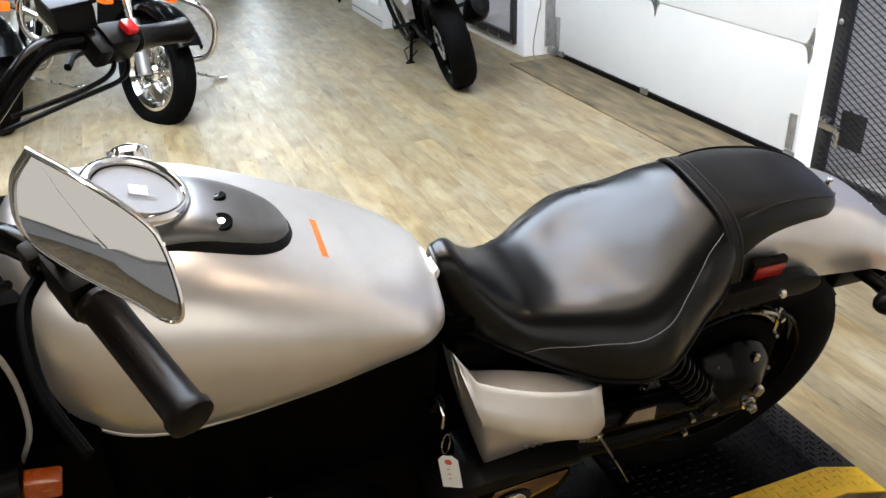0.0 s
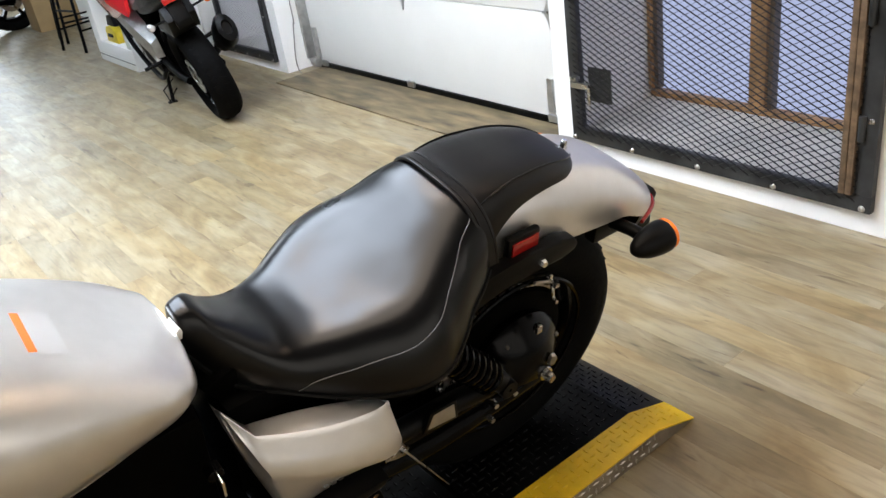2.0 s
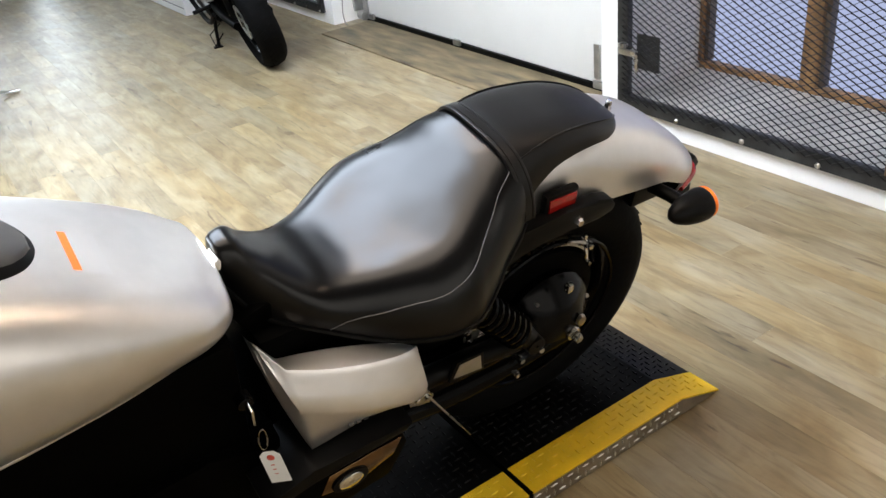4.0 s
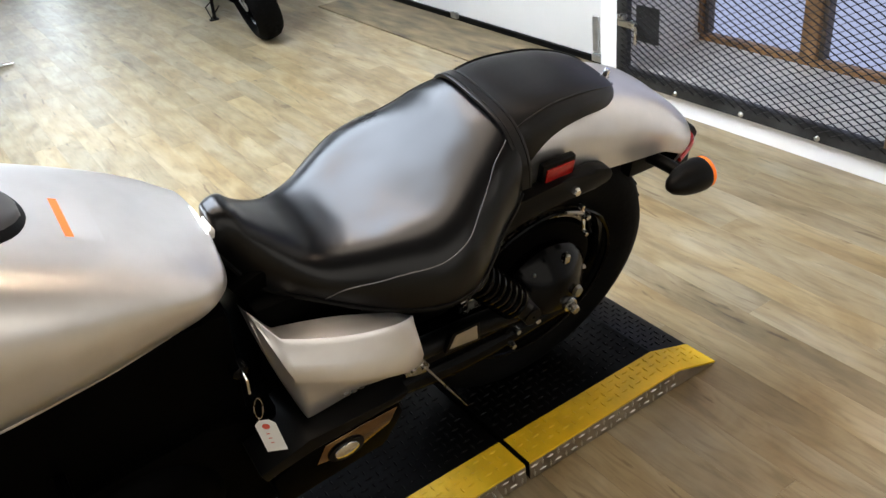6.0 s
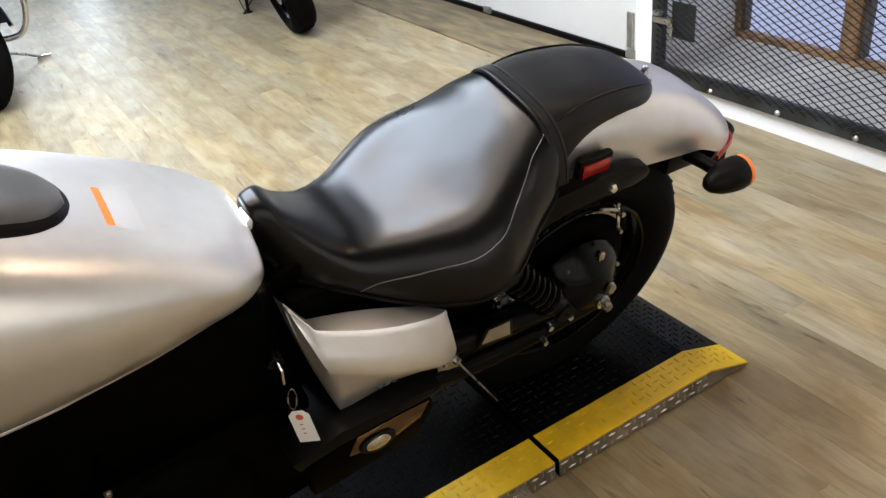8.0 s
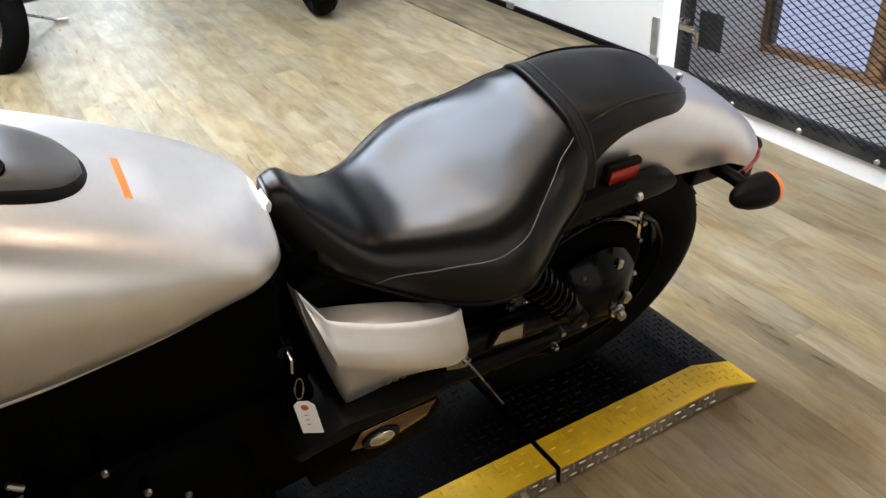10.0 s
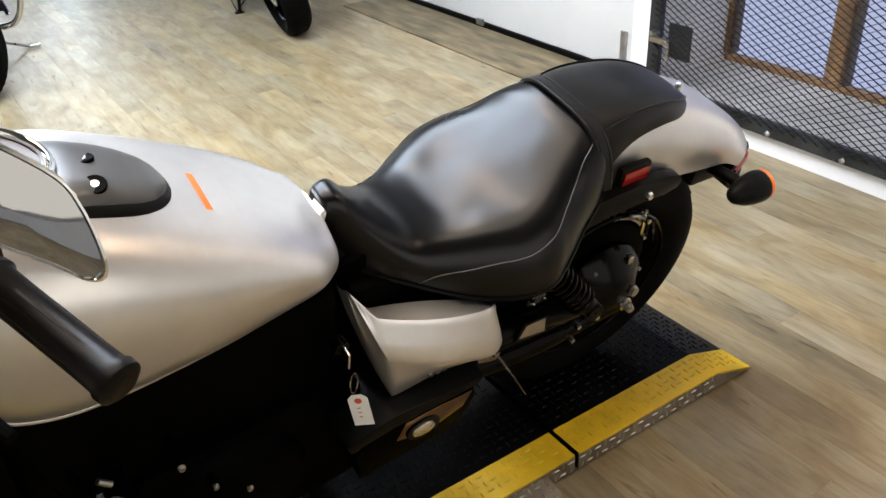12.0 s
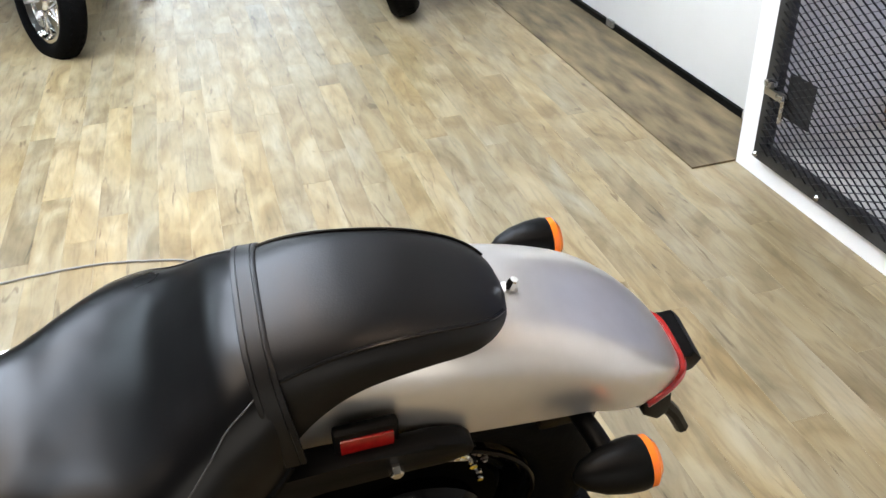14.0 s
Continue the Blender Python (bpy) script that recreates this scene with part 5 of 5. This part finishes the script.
# ---- further motorcycles and furniture along the wall ----
def adventure_bike(m):
    """A red and black standard motorcycle: y runs backwards from the rear axle, x to its left."""
    b = thing("motorcycle", "red and black upright motorcycle leaning on its side stand", "motorcycle", m)
    wheel(b, 0, 0, 0.315, 0.315, 0.16, 0.215, 6, "rear_wheel", wire=False, rim_mat=M_GLOSS, disc=0.11)
    wheel(b, 0, -1.41, 0.31, 0.31, 0.12, 0.215, 6, "front_wheel", wire=False, rim_mat=M_GLOSS, disc=0.15)
    for s in (1, -1):
        part("swingarm", tube([(s * 0.11, -0.52, 0.36), (s * 0.115, -0.25, 0.33), (s * 0.105, 0.03, 0.315)], 0.024, 12, smooth=3), M_DARK, b, "black swingarm")
        part("fork_leg", tube([(s * 0.1, -1.06, 0.92), (s * 0.1, -1.41, 0.31)], 0.024, 14), M_ALU, b)
        # fairing side: red shoulder, silver panel, black belly line
        part("shroud", skin([[(s * a, y, z) for a, z in ((0.10, zt), (0.17 + bul, zt - 0.05), (0.19 + bul, zt - 0.14), (0.16 + bul, zb), (0.12, zb + 0.03))] for y, zt, zb, bul in ((-1.12, 0.93, 0.72, 0.03), (-1.0, 0.96, 0.66, 0.05), (-0.85, 0.96, 0.66, 0.04), (-0.68, 0.90, 0.70, 0.01), (-0.55, 0.82, 0.72, -0.03))]), M_REDPAINT, b, "gloss red tank shroud")
        part("side_panel", skin([[(s * a, y, z) for a, z in ((0.09, zt), (x, zt - 0.02), (x + 0.01, zb), (0.1, zb - 0.01))] for y, zt, zb, x in ((-0.95, 0.74, 0.66, 0.185), (-0.75, 0.70, 0.58, 0.18), (-0.58, 0.62, 0.47, 0.165), (-0.46, 0.52, 0.40, 0.14))]), M_ALU, b, "silver side panel")
        part("belly_bar", tube([(s * 0.17, -1.12, 0.66), (s * 0.185, -0.98, 0.45), (s * 0.18, -0.8, 0.3), (s * 0.17, -0.6, 0.24), (s * 0.14, -0.5, 0.3)], 0.016, 10, smooth=4), M_BLACK, b)
        part("frame_spar", tube([(s * 0.12, -0.95, 0.80), (s * 0.15, -0.7, 0.60), (s * 0.14, -0.52, 0.36)], 0.02, 10, smooth=3), M_ALU, b)
        sg = part("turn_signal", lathe([(-0.04, 0.001), (-0.03, 0.016), (0.02, 0.02), (0.03, 0.012), (0.032, 0.001)], 16, Matrix.Translation((s * 0.17, 0.27, 0.74)) @ Matrix.Rotation(radians(90), 4, "Z")), M_AMBER if s < 0 else M_FILM, b)
        part("stalk", tube([(s * 0.06, 0.24, 0.73), (s * 0.16, 0.265, 0.74)], 0.007, 8), M_BLACK, sg)
        part("foot_peg", tube([(s * 0.13, -0.50, 0.36), (s * 0.25, -0.49, 0.37)], 0.013, 10), M_BLACK, b)
        part("bar_grip", tube([(s * 0.25, -0.92, 1.1), (s * 0.38, -0.86, 1.09)], 0.017, 10), M_RUBBER, b)
        mr = part("mirror", skin([[(s * (0.36 + 0.06 * k * math.cos(a)), -0.95 + dy, 1.30 + 0.04 * k * math.sin(a)) for a in [2 * math.pi * i / 16 for i in range(16)]] for k, dy in ((0.3, -0.03), (0.8, -0.02), (1, 0), (0.95, 0.008))]), M_BLACK, b)
        part("stem", tube([(s * 0.27, -0.95, 1.1), (s * 0.33, -0.96, 1.28)], 0.006, 8), M_BLACK, mr)
    part("handlebar", tube([(0.38, -0.86, 1.09), (0.22, -0.94, 1.1), (0.1, -1.02, 1.05), (-0.1, -1.02, 1.05), (-0.22, -0.94, 1.1), (-0.38, -0.86, 1.09)], 0.011, 10, smooth=3), M_BLACK, b)
    part("fuel_tank", skin([[(w * math.cos(a), y, zc + h * math.sin(a)) for a in [2 * math.pi * k / 20 for k in range(20)]] for y, w, zc, h in ((-1.05, 0.07, 0.9, 0.07), (-0.98, 0.12, 0.9, 0.11), (-0.82, 0.135, 0.89, 0.13), (-0.68, 0.11, 0.86, 0.09), (-0.6, 0.07, 0.83, 0.05))]), M_REDPAINT, b)
    part("seat", skin([[(w * math.copysign(abs(math.cos(a)) ** 0.6, math.cos(a)), y, zb + (zt - zb) * math.sin(a) ** 0.6) for a in [math.pi * k / 14 for k in range(15)]] for y, w, zt, zb in ((-0.66, 0.08, 0.83, 0.74), (-0.5, 0.12, 0.80, 0.73), (-0.3, 0.13, 0.81, 0.75), (-0.2, 0.12, 0.86, 0.77), (0.0, 0.11, 0.88, 0.80), (0.14, 0.08, 0.885, 0.83))]), M_PAD, b, "black two-level seat")
    part("tail_cowl", skin([[(w * math.copysign(abs(math.cos(a)) ** 0.7, math.cos(a)), y, zc + h * math.sin(a)) for a in [2 * math.pi * k / 18 for k in range(18)]] for y, w, zc, h in ((-0.3, 0.12, 0.74, 0.05), (-0.05, 0.115, 0.79, 0.05), (0.15, 0.09, 0.83, 0.04), (0.28, 0.06, 0.845, 0.025))]), M_BLACK, b)
    part("tail_light", box(-0.055, 0.055, 0.275, 0.30, 0.81, 0.845, 0.006), M_RED, b, "red tail light")
    for s in (1, -1):
        part("grab_rail", tube([(s * 0.09, -0.08, 0.87), (s * 0.115, 0.08, 0.88), (s * 0.09, 0.24, 0.87), (0, 0.27, 0.87)], 0.011, 10, smooth=3), M_BLACK, b)
    part("rear_hugger", skin([[(x, 0.345 * math.sin(radians(d)) * k, 0.315 + 0.345 * math.cos(radians(d)) * k) for x, k in ((-0.09, 0.94), (-0.07, 1), (0.07, 1), (0.09, 0.94))] for d in range(-50, 31, 8)], closed=False), M_BLACK, b)
    part("mud_flap", prism([(-0.12, 0.66), (0.1, 0.70), (0.24, 0.80), (0.29, 0.72), (0.22, 0.62), (0.05, 0.645), (-0.1, 0.61)], -0.085, 0.085, "x", 0.01), M_BLACK, b)
    part("tail_hanger", prism([(0.2, 0.80), (0.27, 0.81), (0.30, 0.70), (0.29, 0.66), (0.27, 0.68)], -0.045, 0.045, "x", 0.006), M_BLACK, b, "black tail hanger")
    muf = part("muffler", lathe([(-0.26, 0.03), (-0.24, 0.055), (-0.05, 0.075), (0.1, 0.078), (0.16, 0.065), (0.17, 0.035), (0.15, 0.03), (0.15, 0.001)], 24, Matrix.Translation((-0.2, 0.06, 0.47)) @ Matrix.Rotation(radians(90), 4, "Z") @ Matrix.Rotation(radians(-22), 4, "Y") @ Matrix.Diagonal((1, 0.8, 1.25, 1))), M_BLACK, b, "black oval muffler")
    part("header_pipe", tube([(-0.19, -0.18, 0.38), (-0.17, -0.4, 0.27), (-0.1, -0.7, 0.2), (-0.03, -0.95, 0.3)], 0.024, 12, smooth=4), M_DARK, muf)
    part("engine", prism([(-1.0, 0.28), (-0.62, 0.24), (-0.5, 0.36), (-0.58, 0.58), (-0.85, 0.66), (-1.02, 0.5)], -0.15, 0.15, "x", 0.03), M_DARK, b)
    part("radiator", box(-0.17, 0.17, -1.13, -1.09, 0.45, 0.75, 0.01), M_BLACK, b)
    part("front_fender", skin([[(x, -1.41 + 0.34 * math.sin(radians(d)) * k, 0.31 + 0.34 * math.cos(radians(d)) * k) for x, k in ((-0.07, 0.94), (-0.05, 1), (0.05, 1), (0.07, 0.94))] for d in range(-35, 50, 8)], closed=False), M_BLACK, b)
    part("windscreen", skin([[(x * w, y, z) for x in (-1, -0.5, 0, 0.5, 1)] for y, z, w in ((-1.17, 0.95, 0.16), (-1.13, 1.08, 0.15), (-1.07, 1.2, 0.1))], closed=False), M_GLOSS, b)
    part("headlamp", skin([[(w * math.cos(a), y, 0.9 + h * math.sin(a)) for a in [2 * math.pi * k / 16 for k in range(16)]] for y, w, h in ((-1.1, 0.15, 0.1), (-1.2, 0.12, 0.08), (-1.25, 0.06, 0.04))]), M_REDPAINT, b)
    st = part("side_stand", tube([(0.12, -0.58, 0.30), (0.16, -0.61, 0.18), (0.19, -0.652, 0.055)], 0.012, 8), M_BLACK, b, "black side stand, down")
    part("foot", box(-0.03, 0.03, -0.022, 0.022, -0.005, 0.005, 0.003, m=Matrix.Translation((0.195, -0.655, 0.058)) @ Matrix.Rotation(radians(-15), 4, "Y")), M_BLACK, st)
    part("center_stand_loop", tube([(0.12, -0.62, 0.2), (0.2, -0.74, 0.13), (0.21, -0.62, 0.08), (0.13, -0.6, 0.14)], 0.0045, 7), M_BLACK, b)
    return b


adventure_bike(pose(-2.02, -0.635, 0.0, 0, 15, -98.7) @ Matrix.Diagonal((0.95, 0.96, 0.92, 1)))


def touring_cruiser(m, steer=42):
    """A dark chromed cruiser that shows its front: y runs backwards from the rear axle."""
    b = thing("motorcycle", "black cruiser motorcycle with chrome front end", "motorcycle", m, group="parked chrome cruisers")
    F = Matrix.Translation((0, -1.3, 0)) @ Matrix.Rotation(radians(steer), 4, "Z") @ Matrix.Translation((0, 1.3, 0))
    fr = part("front_fork", rod(F @ Vector((0.095, -1.34, 0.95)), F @ Vector((0.095, -1.63, 0.42)), 0.024, 14), M_CHROME, b, "chrome telescopic fork")
    part("fork_tube", rod(F @ Vector((-0.095, -1.34, 0.95)), F @ Vector((-0.095, -1.63, 0.42)), 0.024, 14), M_CHROME, fr)
    for s in (1, -1):
        part("fork_slider", rod(F @ Vector((s * 0.095, -1.56, 0.56)), F @ Vector((s * 0.095, -1.68, 0.30)), 0.034, 16), M_ALU, fr)
    w = wheel(b, 0, -1.64, 0.296, 0.296, 0.125, 0.2, 28, "front_wheel", rim_mat=M_CHROME, disc=0.13, spoke_mat=M_CHROME)
    w.matrix_basis = F
    rings = [[(0.085 * math.copysign(abs(math.cos(q)) ** 0.6, math.cos(q)), -1.64 + (0.315 + 0.05 * math.sin(q)) * math.sin(radians(d)), 0.305 + (0.315 + 0.05 * math.sin(q)) * math.cos(radians(d))) for q in [math.pi * k / 12 for k in range(13)]] for d in range(-55, 75, 6)]
    bm = skin(rings, closed=False)
    ff = part("front_fender", put(bm, None, F), M_GLOSS, b, "black front fender with chrome trim")
    part("fender_trim", put(tube([(0.086 * s, -1.64 + 0.317 * math.sin(radians(d)), 0.305 + 0.317 * math.cos(radians(d))) for s in (1,) for d in range(-56, 0, 8)], 0.012, 8), None, F), M_CHROME, ff)
    part("brake_caliper", put(box(0.075, 0.125, -1.60, -1.53, 0.36, 0.47, 0.012), None, F), M_ALU, fr)
    part("headlamp", put(lathe([(-0.1, 0.02), (-0.06, 0.08), (0.04, 0.1), (0.06, 0.09), (0.07, 0.001)], 28, Matrix.Translation((0, -1.5, 0.9)) @ Matrix.Rotation(radians(-90), 4, "Z")), None, F), M_CHROME, b, "chrome headlamp")
    part("light_bar", put(tube([(-0.24, -1.46, 0.72), (0, -1.45, 0.74), (0.24, -1.46, 0.72)], 0.014, 10), None, F), M_CHROME, b)
    for s in (1, -1):
        lp = part("spot_lamp", put(lathe([(-0.06, 0.01), (-0.03, 0.05), (0.03, 0.06), (0.04, 0.05), (0.04, 0.001)], 24, Matrix.Translation((s * 0.2, -1.48, 0.78)) @ Matrix.Rotation(radians(-90), 4, "Z")), None, F), M_CHROME, b)
        sg = part("turn_signal", put(box(s * 0.19 - 0.03, s * 0.19 + 0.03, -1.50, -1.44, 0.62, 0.675, 0.012), None, F), M_AMBER, b, "amber front turn signal")
        part("signal_body", put(box(s * 0.19 - 0.032, s * 0.19 + 0.032, -1.44, -1.40, 0.615, 0.68, 0.012), None, F), M_CHROME, sg)
        part("crash_bar", tube([(s * 0.12, -1.25, 0.67), (s * 0.356, -1.3, 0.64), (s * 0.455, -1.3, 0.595), (s * 0.502, -1.3, 0.51), (s * 0.487, -1.3, 0.38), (s * 0.405, -1.28, 0.32), (s * 0.14, -1.2, 0.27)], 0.016, 12, smooth=5), M_CHROME, b, "chrome engine guard")
        part("floorboard", box(s * 0.2, s * 0.32, -1.05, -0.75, 0.27, 0.295, 0.008), M_BLACK, b)
        part("exhaust_pipe", tube([(-0.13, -0.95, 0.4), (-0.2, -0.8, 0.26), (-0.2, 0.35, 0.24)], 0.04, 14, smooth=3), M_CHROME, b) if s > 0 else None
    part("handlebar", put(tube([(-0.42, -1.02, 1.06), (-0.3, -1.12, 1.1), (-0.12, -1.32, 1.05), (0.12, -1.32, 1.05), (0.3, -1.12, 1.1), (0.42, -1.02, 1.06)], 0.013, 10, smooth=4), None, F), M_CHROME, b)
    part("fuel_tank", skin([[(wd * math.cos(a), y, zc + h * math.sin(a)) for a in [2 * math.pi * k / 24 for k in range(24)]] for y, wd, zc, h in ((-1.26, 0.05, 0.84, 0.05), (-1.2, 0.12, 0.83, 0.11), (-1.0, 0.175, 0.81, 0.13), (-0.8, 0.15, 0.78, 0.11), (-0.66, 0.07, 0.74, 0.05))]), M_GLOSS, b)
    part("seat", skin([[(wd * math.copysign(abs(math.cos(a)) ** 0.6, math.cos(a)), y, zb + (zt - zb) * math.sin(a) ** 0.6) for a in [math.pi * k / 14 for k in range(15)]] for y, wd, zt, zb in ((-0.66, 0.08, 0.74, 0.64), (-0.45, 0.17, 0.69, 0.6), (-0.25, 0.17, 0.76, 0.64), (0.0, 0.13, 0.83, 0.72), (0.15, 0.08, 0.82, 0.74))]), M_SEAT, b)
    part("engine", prism([(-1.12, 0.22), (-0.66, 0.2), (-0.58, 0.4), (-0.7, 0.66), (-1.05, 0.68), (-1.16, 0.4)], -0.15, 0.15, "x", 0.03), M_CHROME, b, "chrome engine covers")
    part("radiator", box(-0.13, 0.13, -1.23, -1.18, 0.3, 0.62, 0.01), M_BLACK, b)
    wheel(b, 0, 0, 0.32, 0.32, 0.16, 0.2, 10, "rear_wheel", wire=False, rim_mat=M_CHROME)
    part("rear_fender", skin([[(0.1 * math.copysign(abs(math.cos(q)) ** 0.6, math.cos(q)), (0.35 + 0.06 * math.sin(q)) * math.sin(radians(d)), 0.32 + (0.35 + 0.06 * math.sin(q)) * math.cos(radians(d))) for q in [math.pi * k / 12 for k in range(13)]] for d in range(-40, 85, 8)], closed=False), M_GLOSS, b)
    st = part("side_stand", tube([(0.15, -1.0, 0.2), (0.34, -0.92, 0.15), (0.51, -0.84, 0.108)], 0.009, 8), M_STEEL, b, "steel side stand, down")
    part("foot", box(-0.04, 0.04, -0.022, 0.022, -0.006, 0.006, 0.003, m=Matrix.Translation((0.526, -0.836, 0.109)) @ Matrix.Rotation(radians(-11), 4, "Y")), M_CHROME, st)
    return b


cruiser = touring_cruiser(pose(-3.75, -2.29, 0.006, 0, 11, 78))
copy_thing(cruiser, pose(-3.95, -3.13, 0.006, 0, 11, 78))

# white display counter with a niche, things on its shelf, wire rack, stool, box
counter = thing("display_counter", "white painted display counter with open shelf niche", "counter")
CX, CW = -4.58, 0.85
part("base", box(CX, CX + CW, -0.57, -0.002, 0.0, 0.16, 0.004), M_WHITE, counter)
part("plinth_line", box(CX + 0.02, CX + CW - 0.02, -0.574, -0.5702, 0.05, 0.056), M_FARWALL, counter)
part("side_panel", box(CX, CX + 0.14, -0.57, -0.002, 0.161, 1.05, 0.004), M_WHITE, counter)
part("side_panel", box(CX + CW - 0.1, CX + CW, -0.57, -0.002, 0.161, 1.05, 0.004), M_WHITE, counter)
part("back_panel", box(CX + 0.141, CX + CW - 0.101, -0.06, -0.002, 0.161, 1.05), M_WHITE, counter)
for z in (0.50, 0.80):
    part("shelf", box(CX + 0.141, CX + CW - 0.101, -0.56, -0.061, z, z + 0.025, 0.003), M_WHITE, counter)
part("top", box(CX - 0.02, CX + CW + 0.02, -0.59, -0.002, 1.051, 1.09, 0.006), M_WHITE, counter)
case = thing("tool_case", "yellow and black plastic case standing in the counter niche", "tool case")
part("body", prism([(-4.36, 0.1615), (-4.10, 0.1615), (-4.12, 0.25), (-4.18, 0.28), (-4.30, 0.28), (-4.34, 0.25)], -0.54, -0.34, "y", 0.008), M_YBOX, case)
part("lid", prism([(-4.33, 0.281), (-4.15, 0.281), (-4.18, 0.36), (-4.30, 0.36)], -0.52, -0.36, "y", 0.012), M_BLACK, case, "black upper shell")
part("label", box(-4.28, -4.18, -0.5485, -0.5405, 0.205, 0.23), M_BLACK, case)
hm = thing("helmet", "black motorcycle helmet on the counter shelf", "helmet")
part("shell", put(skin([[(r * math.cos(a), r * 1.15 * math.sin(a), z) for a in [2 * math.pi * k / 20 for k in range(20)]] for r, z in ((0.09, 0.0), (0.115, 0.04), (0.125, 0.1), (0.11, 0.17), (0.07, 0.215), (0.02, 0.23))]), None, Matrix.Translation((-4.26, -0.4, 0.526))), M_GLOSS, hm)
part("visor", put(box(-0.08, 0.08, -0.15, -0.12, 0.07, 0.15, 0.02), None, Matrix.Translation((-4.26, -0.4, 0.526))), M_DARK, hm)
rack = thing("wire_rack", "small white wire floor rack beside the counter", "rack")
for k in range(5):
    part("wire", tube([(-3.70, -0.5, 0.03 + 0.03 * k), (-3.45, -0.45, 0.03 + 0.03 * k)], 0.003, 6), M_STEEL, rack)
for x, y in ((-3.70, -0.5), (-3.45, -0.45)):
    part("post", rod((x, y, 0.001), (x, y, 0.3), 0.005, 8), M_STEEL, rack)


def bar_stool(m):
    st = thing("bar_stool", "tall black metal stool with pale cushion", "stool", m, group="stools by the counter")
    for sx in (-1, 1):
        for sy in (-1, 1):
            part("leg", rod((sx * 0.2, sy * 0.2, 0.0), (sx * 0.14, sy * 0.14, 0.68), 0.013, 8), M_BLACK, st)
        part("rung", rod((sx * 0.185, -0.185, 0.18), (sx * 0.185, 0.185, 0.18), 0.009, 8), M_BLACK, st)
        part("rung", rod((-0.17, sx * 0.17, 0.34), (0.17, sx * 0.17, 0.34), 0.009, 8), M_BLACK, st)
    part("cushion", put(lathe([(0.0, 0.001), (0.0, 0.17), (0.02, 0.19), (0.06, 0.185), (0.075, 0.15), (0.08, 0.001)], 28, Matrix.Translation((0, 0, 0.681)) @ Matrix.Rotation(radians(-90), 4, "Y")), None), M_CARD, st, "pale tan cushion")
    return st


s1 = bar_stool(pose(-5.22, -0.42, 0, 0, 0, 12))
copy_thing(s1, pose(-5.8, -0.33, 0, 0, 0, -5))
solo("cardboard_box", box(-6.98, -6.6, -0.53, -0.12, 0.001, 0.42, 0.004), M_CARD, "plain brown cardboard box standing on the floor", "box")
far = adventure_bike(pose(-7.2, -0.62, 0.0, 0, 8, 6))
tagged(far, "red motorcycle parked at the far end of the showroom")
solo("floor_cable", tube([(-0.02, -2.9, 0.005), (-0.085, -2.5, 0.005), (-0.11, -2.15, 0.005), (-0.07, -1.93, 0.005), (0.0, -1.78, 0.005), (0.25, -1.5, 0.006), (0.7, -1.4, 0.006), (0.79, -1.42, 0.02)], 0.003, 6, smooth=6), M_FARWALL, "thin grey charging cable lying on the floor", "cable")


# ---- floor planks, nearest as pieces of their own, the rest joined ----
PW = 0.0955
floor = bpy.data.objects["floor"]
rng = random.Random(4)
LENS = (0.92, 1.22)
shapes = {}
for L in LENS:
    bm = box(0.00015, L - 0.00015, 0.0001, PW - 0.0001, -0.006, 0.0, 0.0003, segs=1)
    ob = finish("plank", bm, M_FLOOR, floor)
    shapes[L] = ob.data
    bpy.data.objects.remove(ob)
verts, faces = [], []
count = 0
for r in range(int((0.21 - Y0) / PW) + 1):
    y = -0.95 + PW * 12 - PW * (r + 1)
    x = X0 + rng.uniform(0, 0.9)
    while x < X1 - 0.3:
        L = rng.choice(LENS)
        if x + L > X1:
            L = X1 - x
        if x < 2.6 and x + L > -2.6 and y > -2.25 and count < 300 and L in shapes:
            ob = new("plank", shapes[L])
            ob.parent = floor
            ob.location = (x, y, 0)
            count += 1
        else:
            b = len(verts)
            for z in (-0.006, 0.0):
                verts += [(x + 0.0003, y + 0.0002, z), (x + L - 0.0003, y + 0.0002, z), (x + L - 0.0003, y + PW - 0.0002, z), (x + 0.0003, y + PW - 0.0002, z)]
            faces += [(b + 4, b + 5, b + 6, b + 7), (b, b + 1, b + 5, b + 4), (b + 1, b + 2, b + 6, b + 5), (b + 2, b + 3, b + 7, b + 6), (b + 3, b, b + 4, b + 7)]
        x += L
me = bpy.data.meshes.new("planks")
me.from_pydata(verts, [], faces)
me.materials.append(M_FLOOR)
rest = tagged(new("planks", me), kind="stuff")
rest.parent = floor
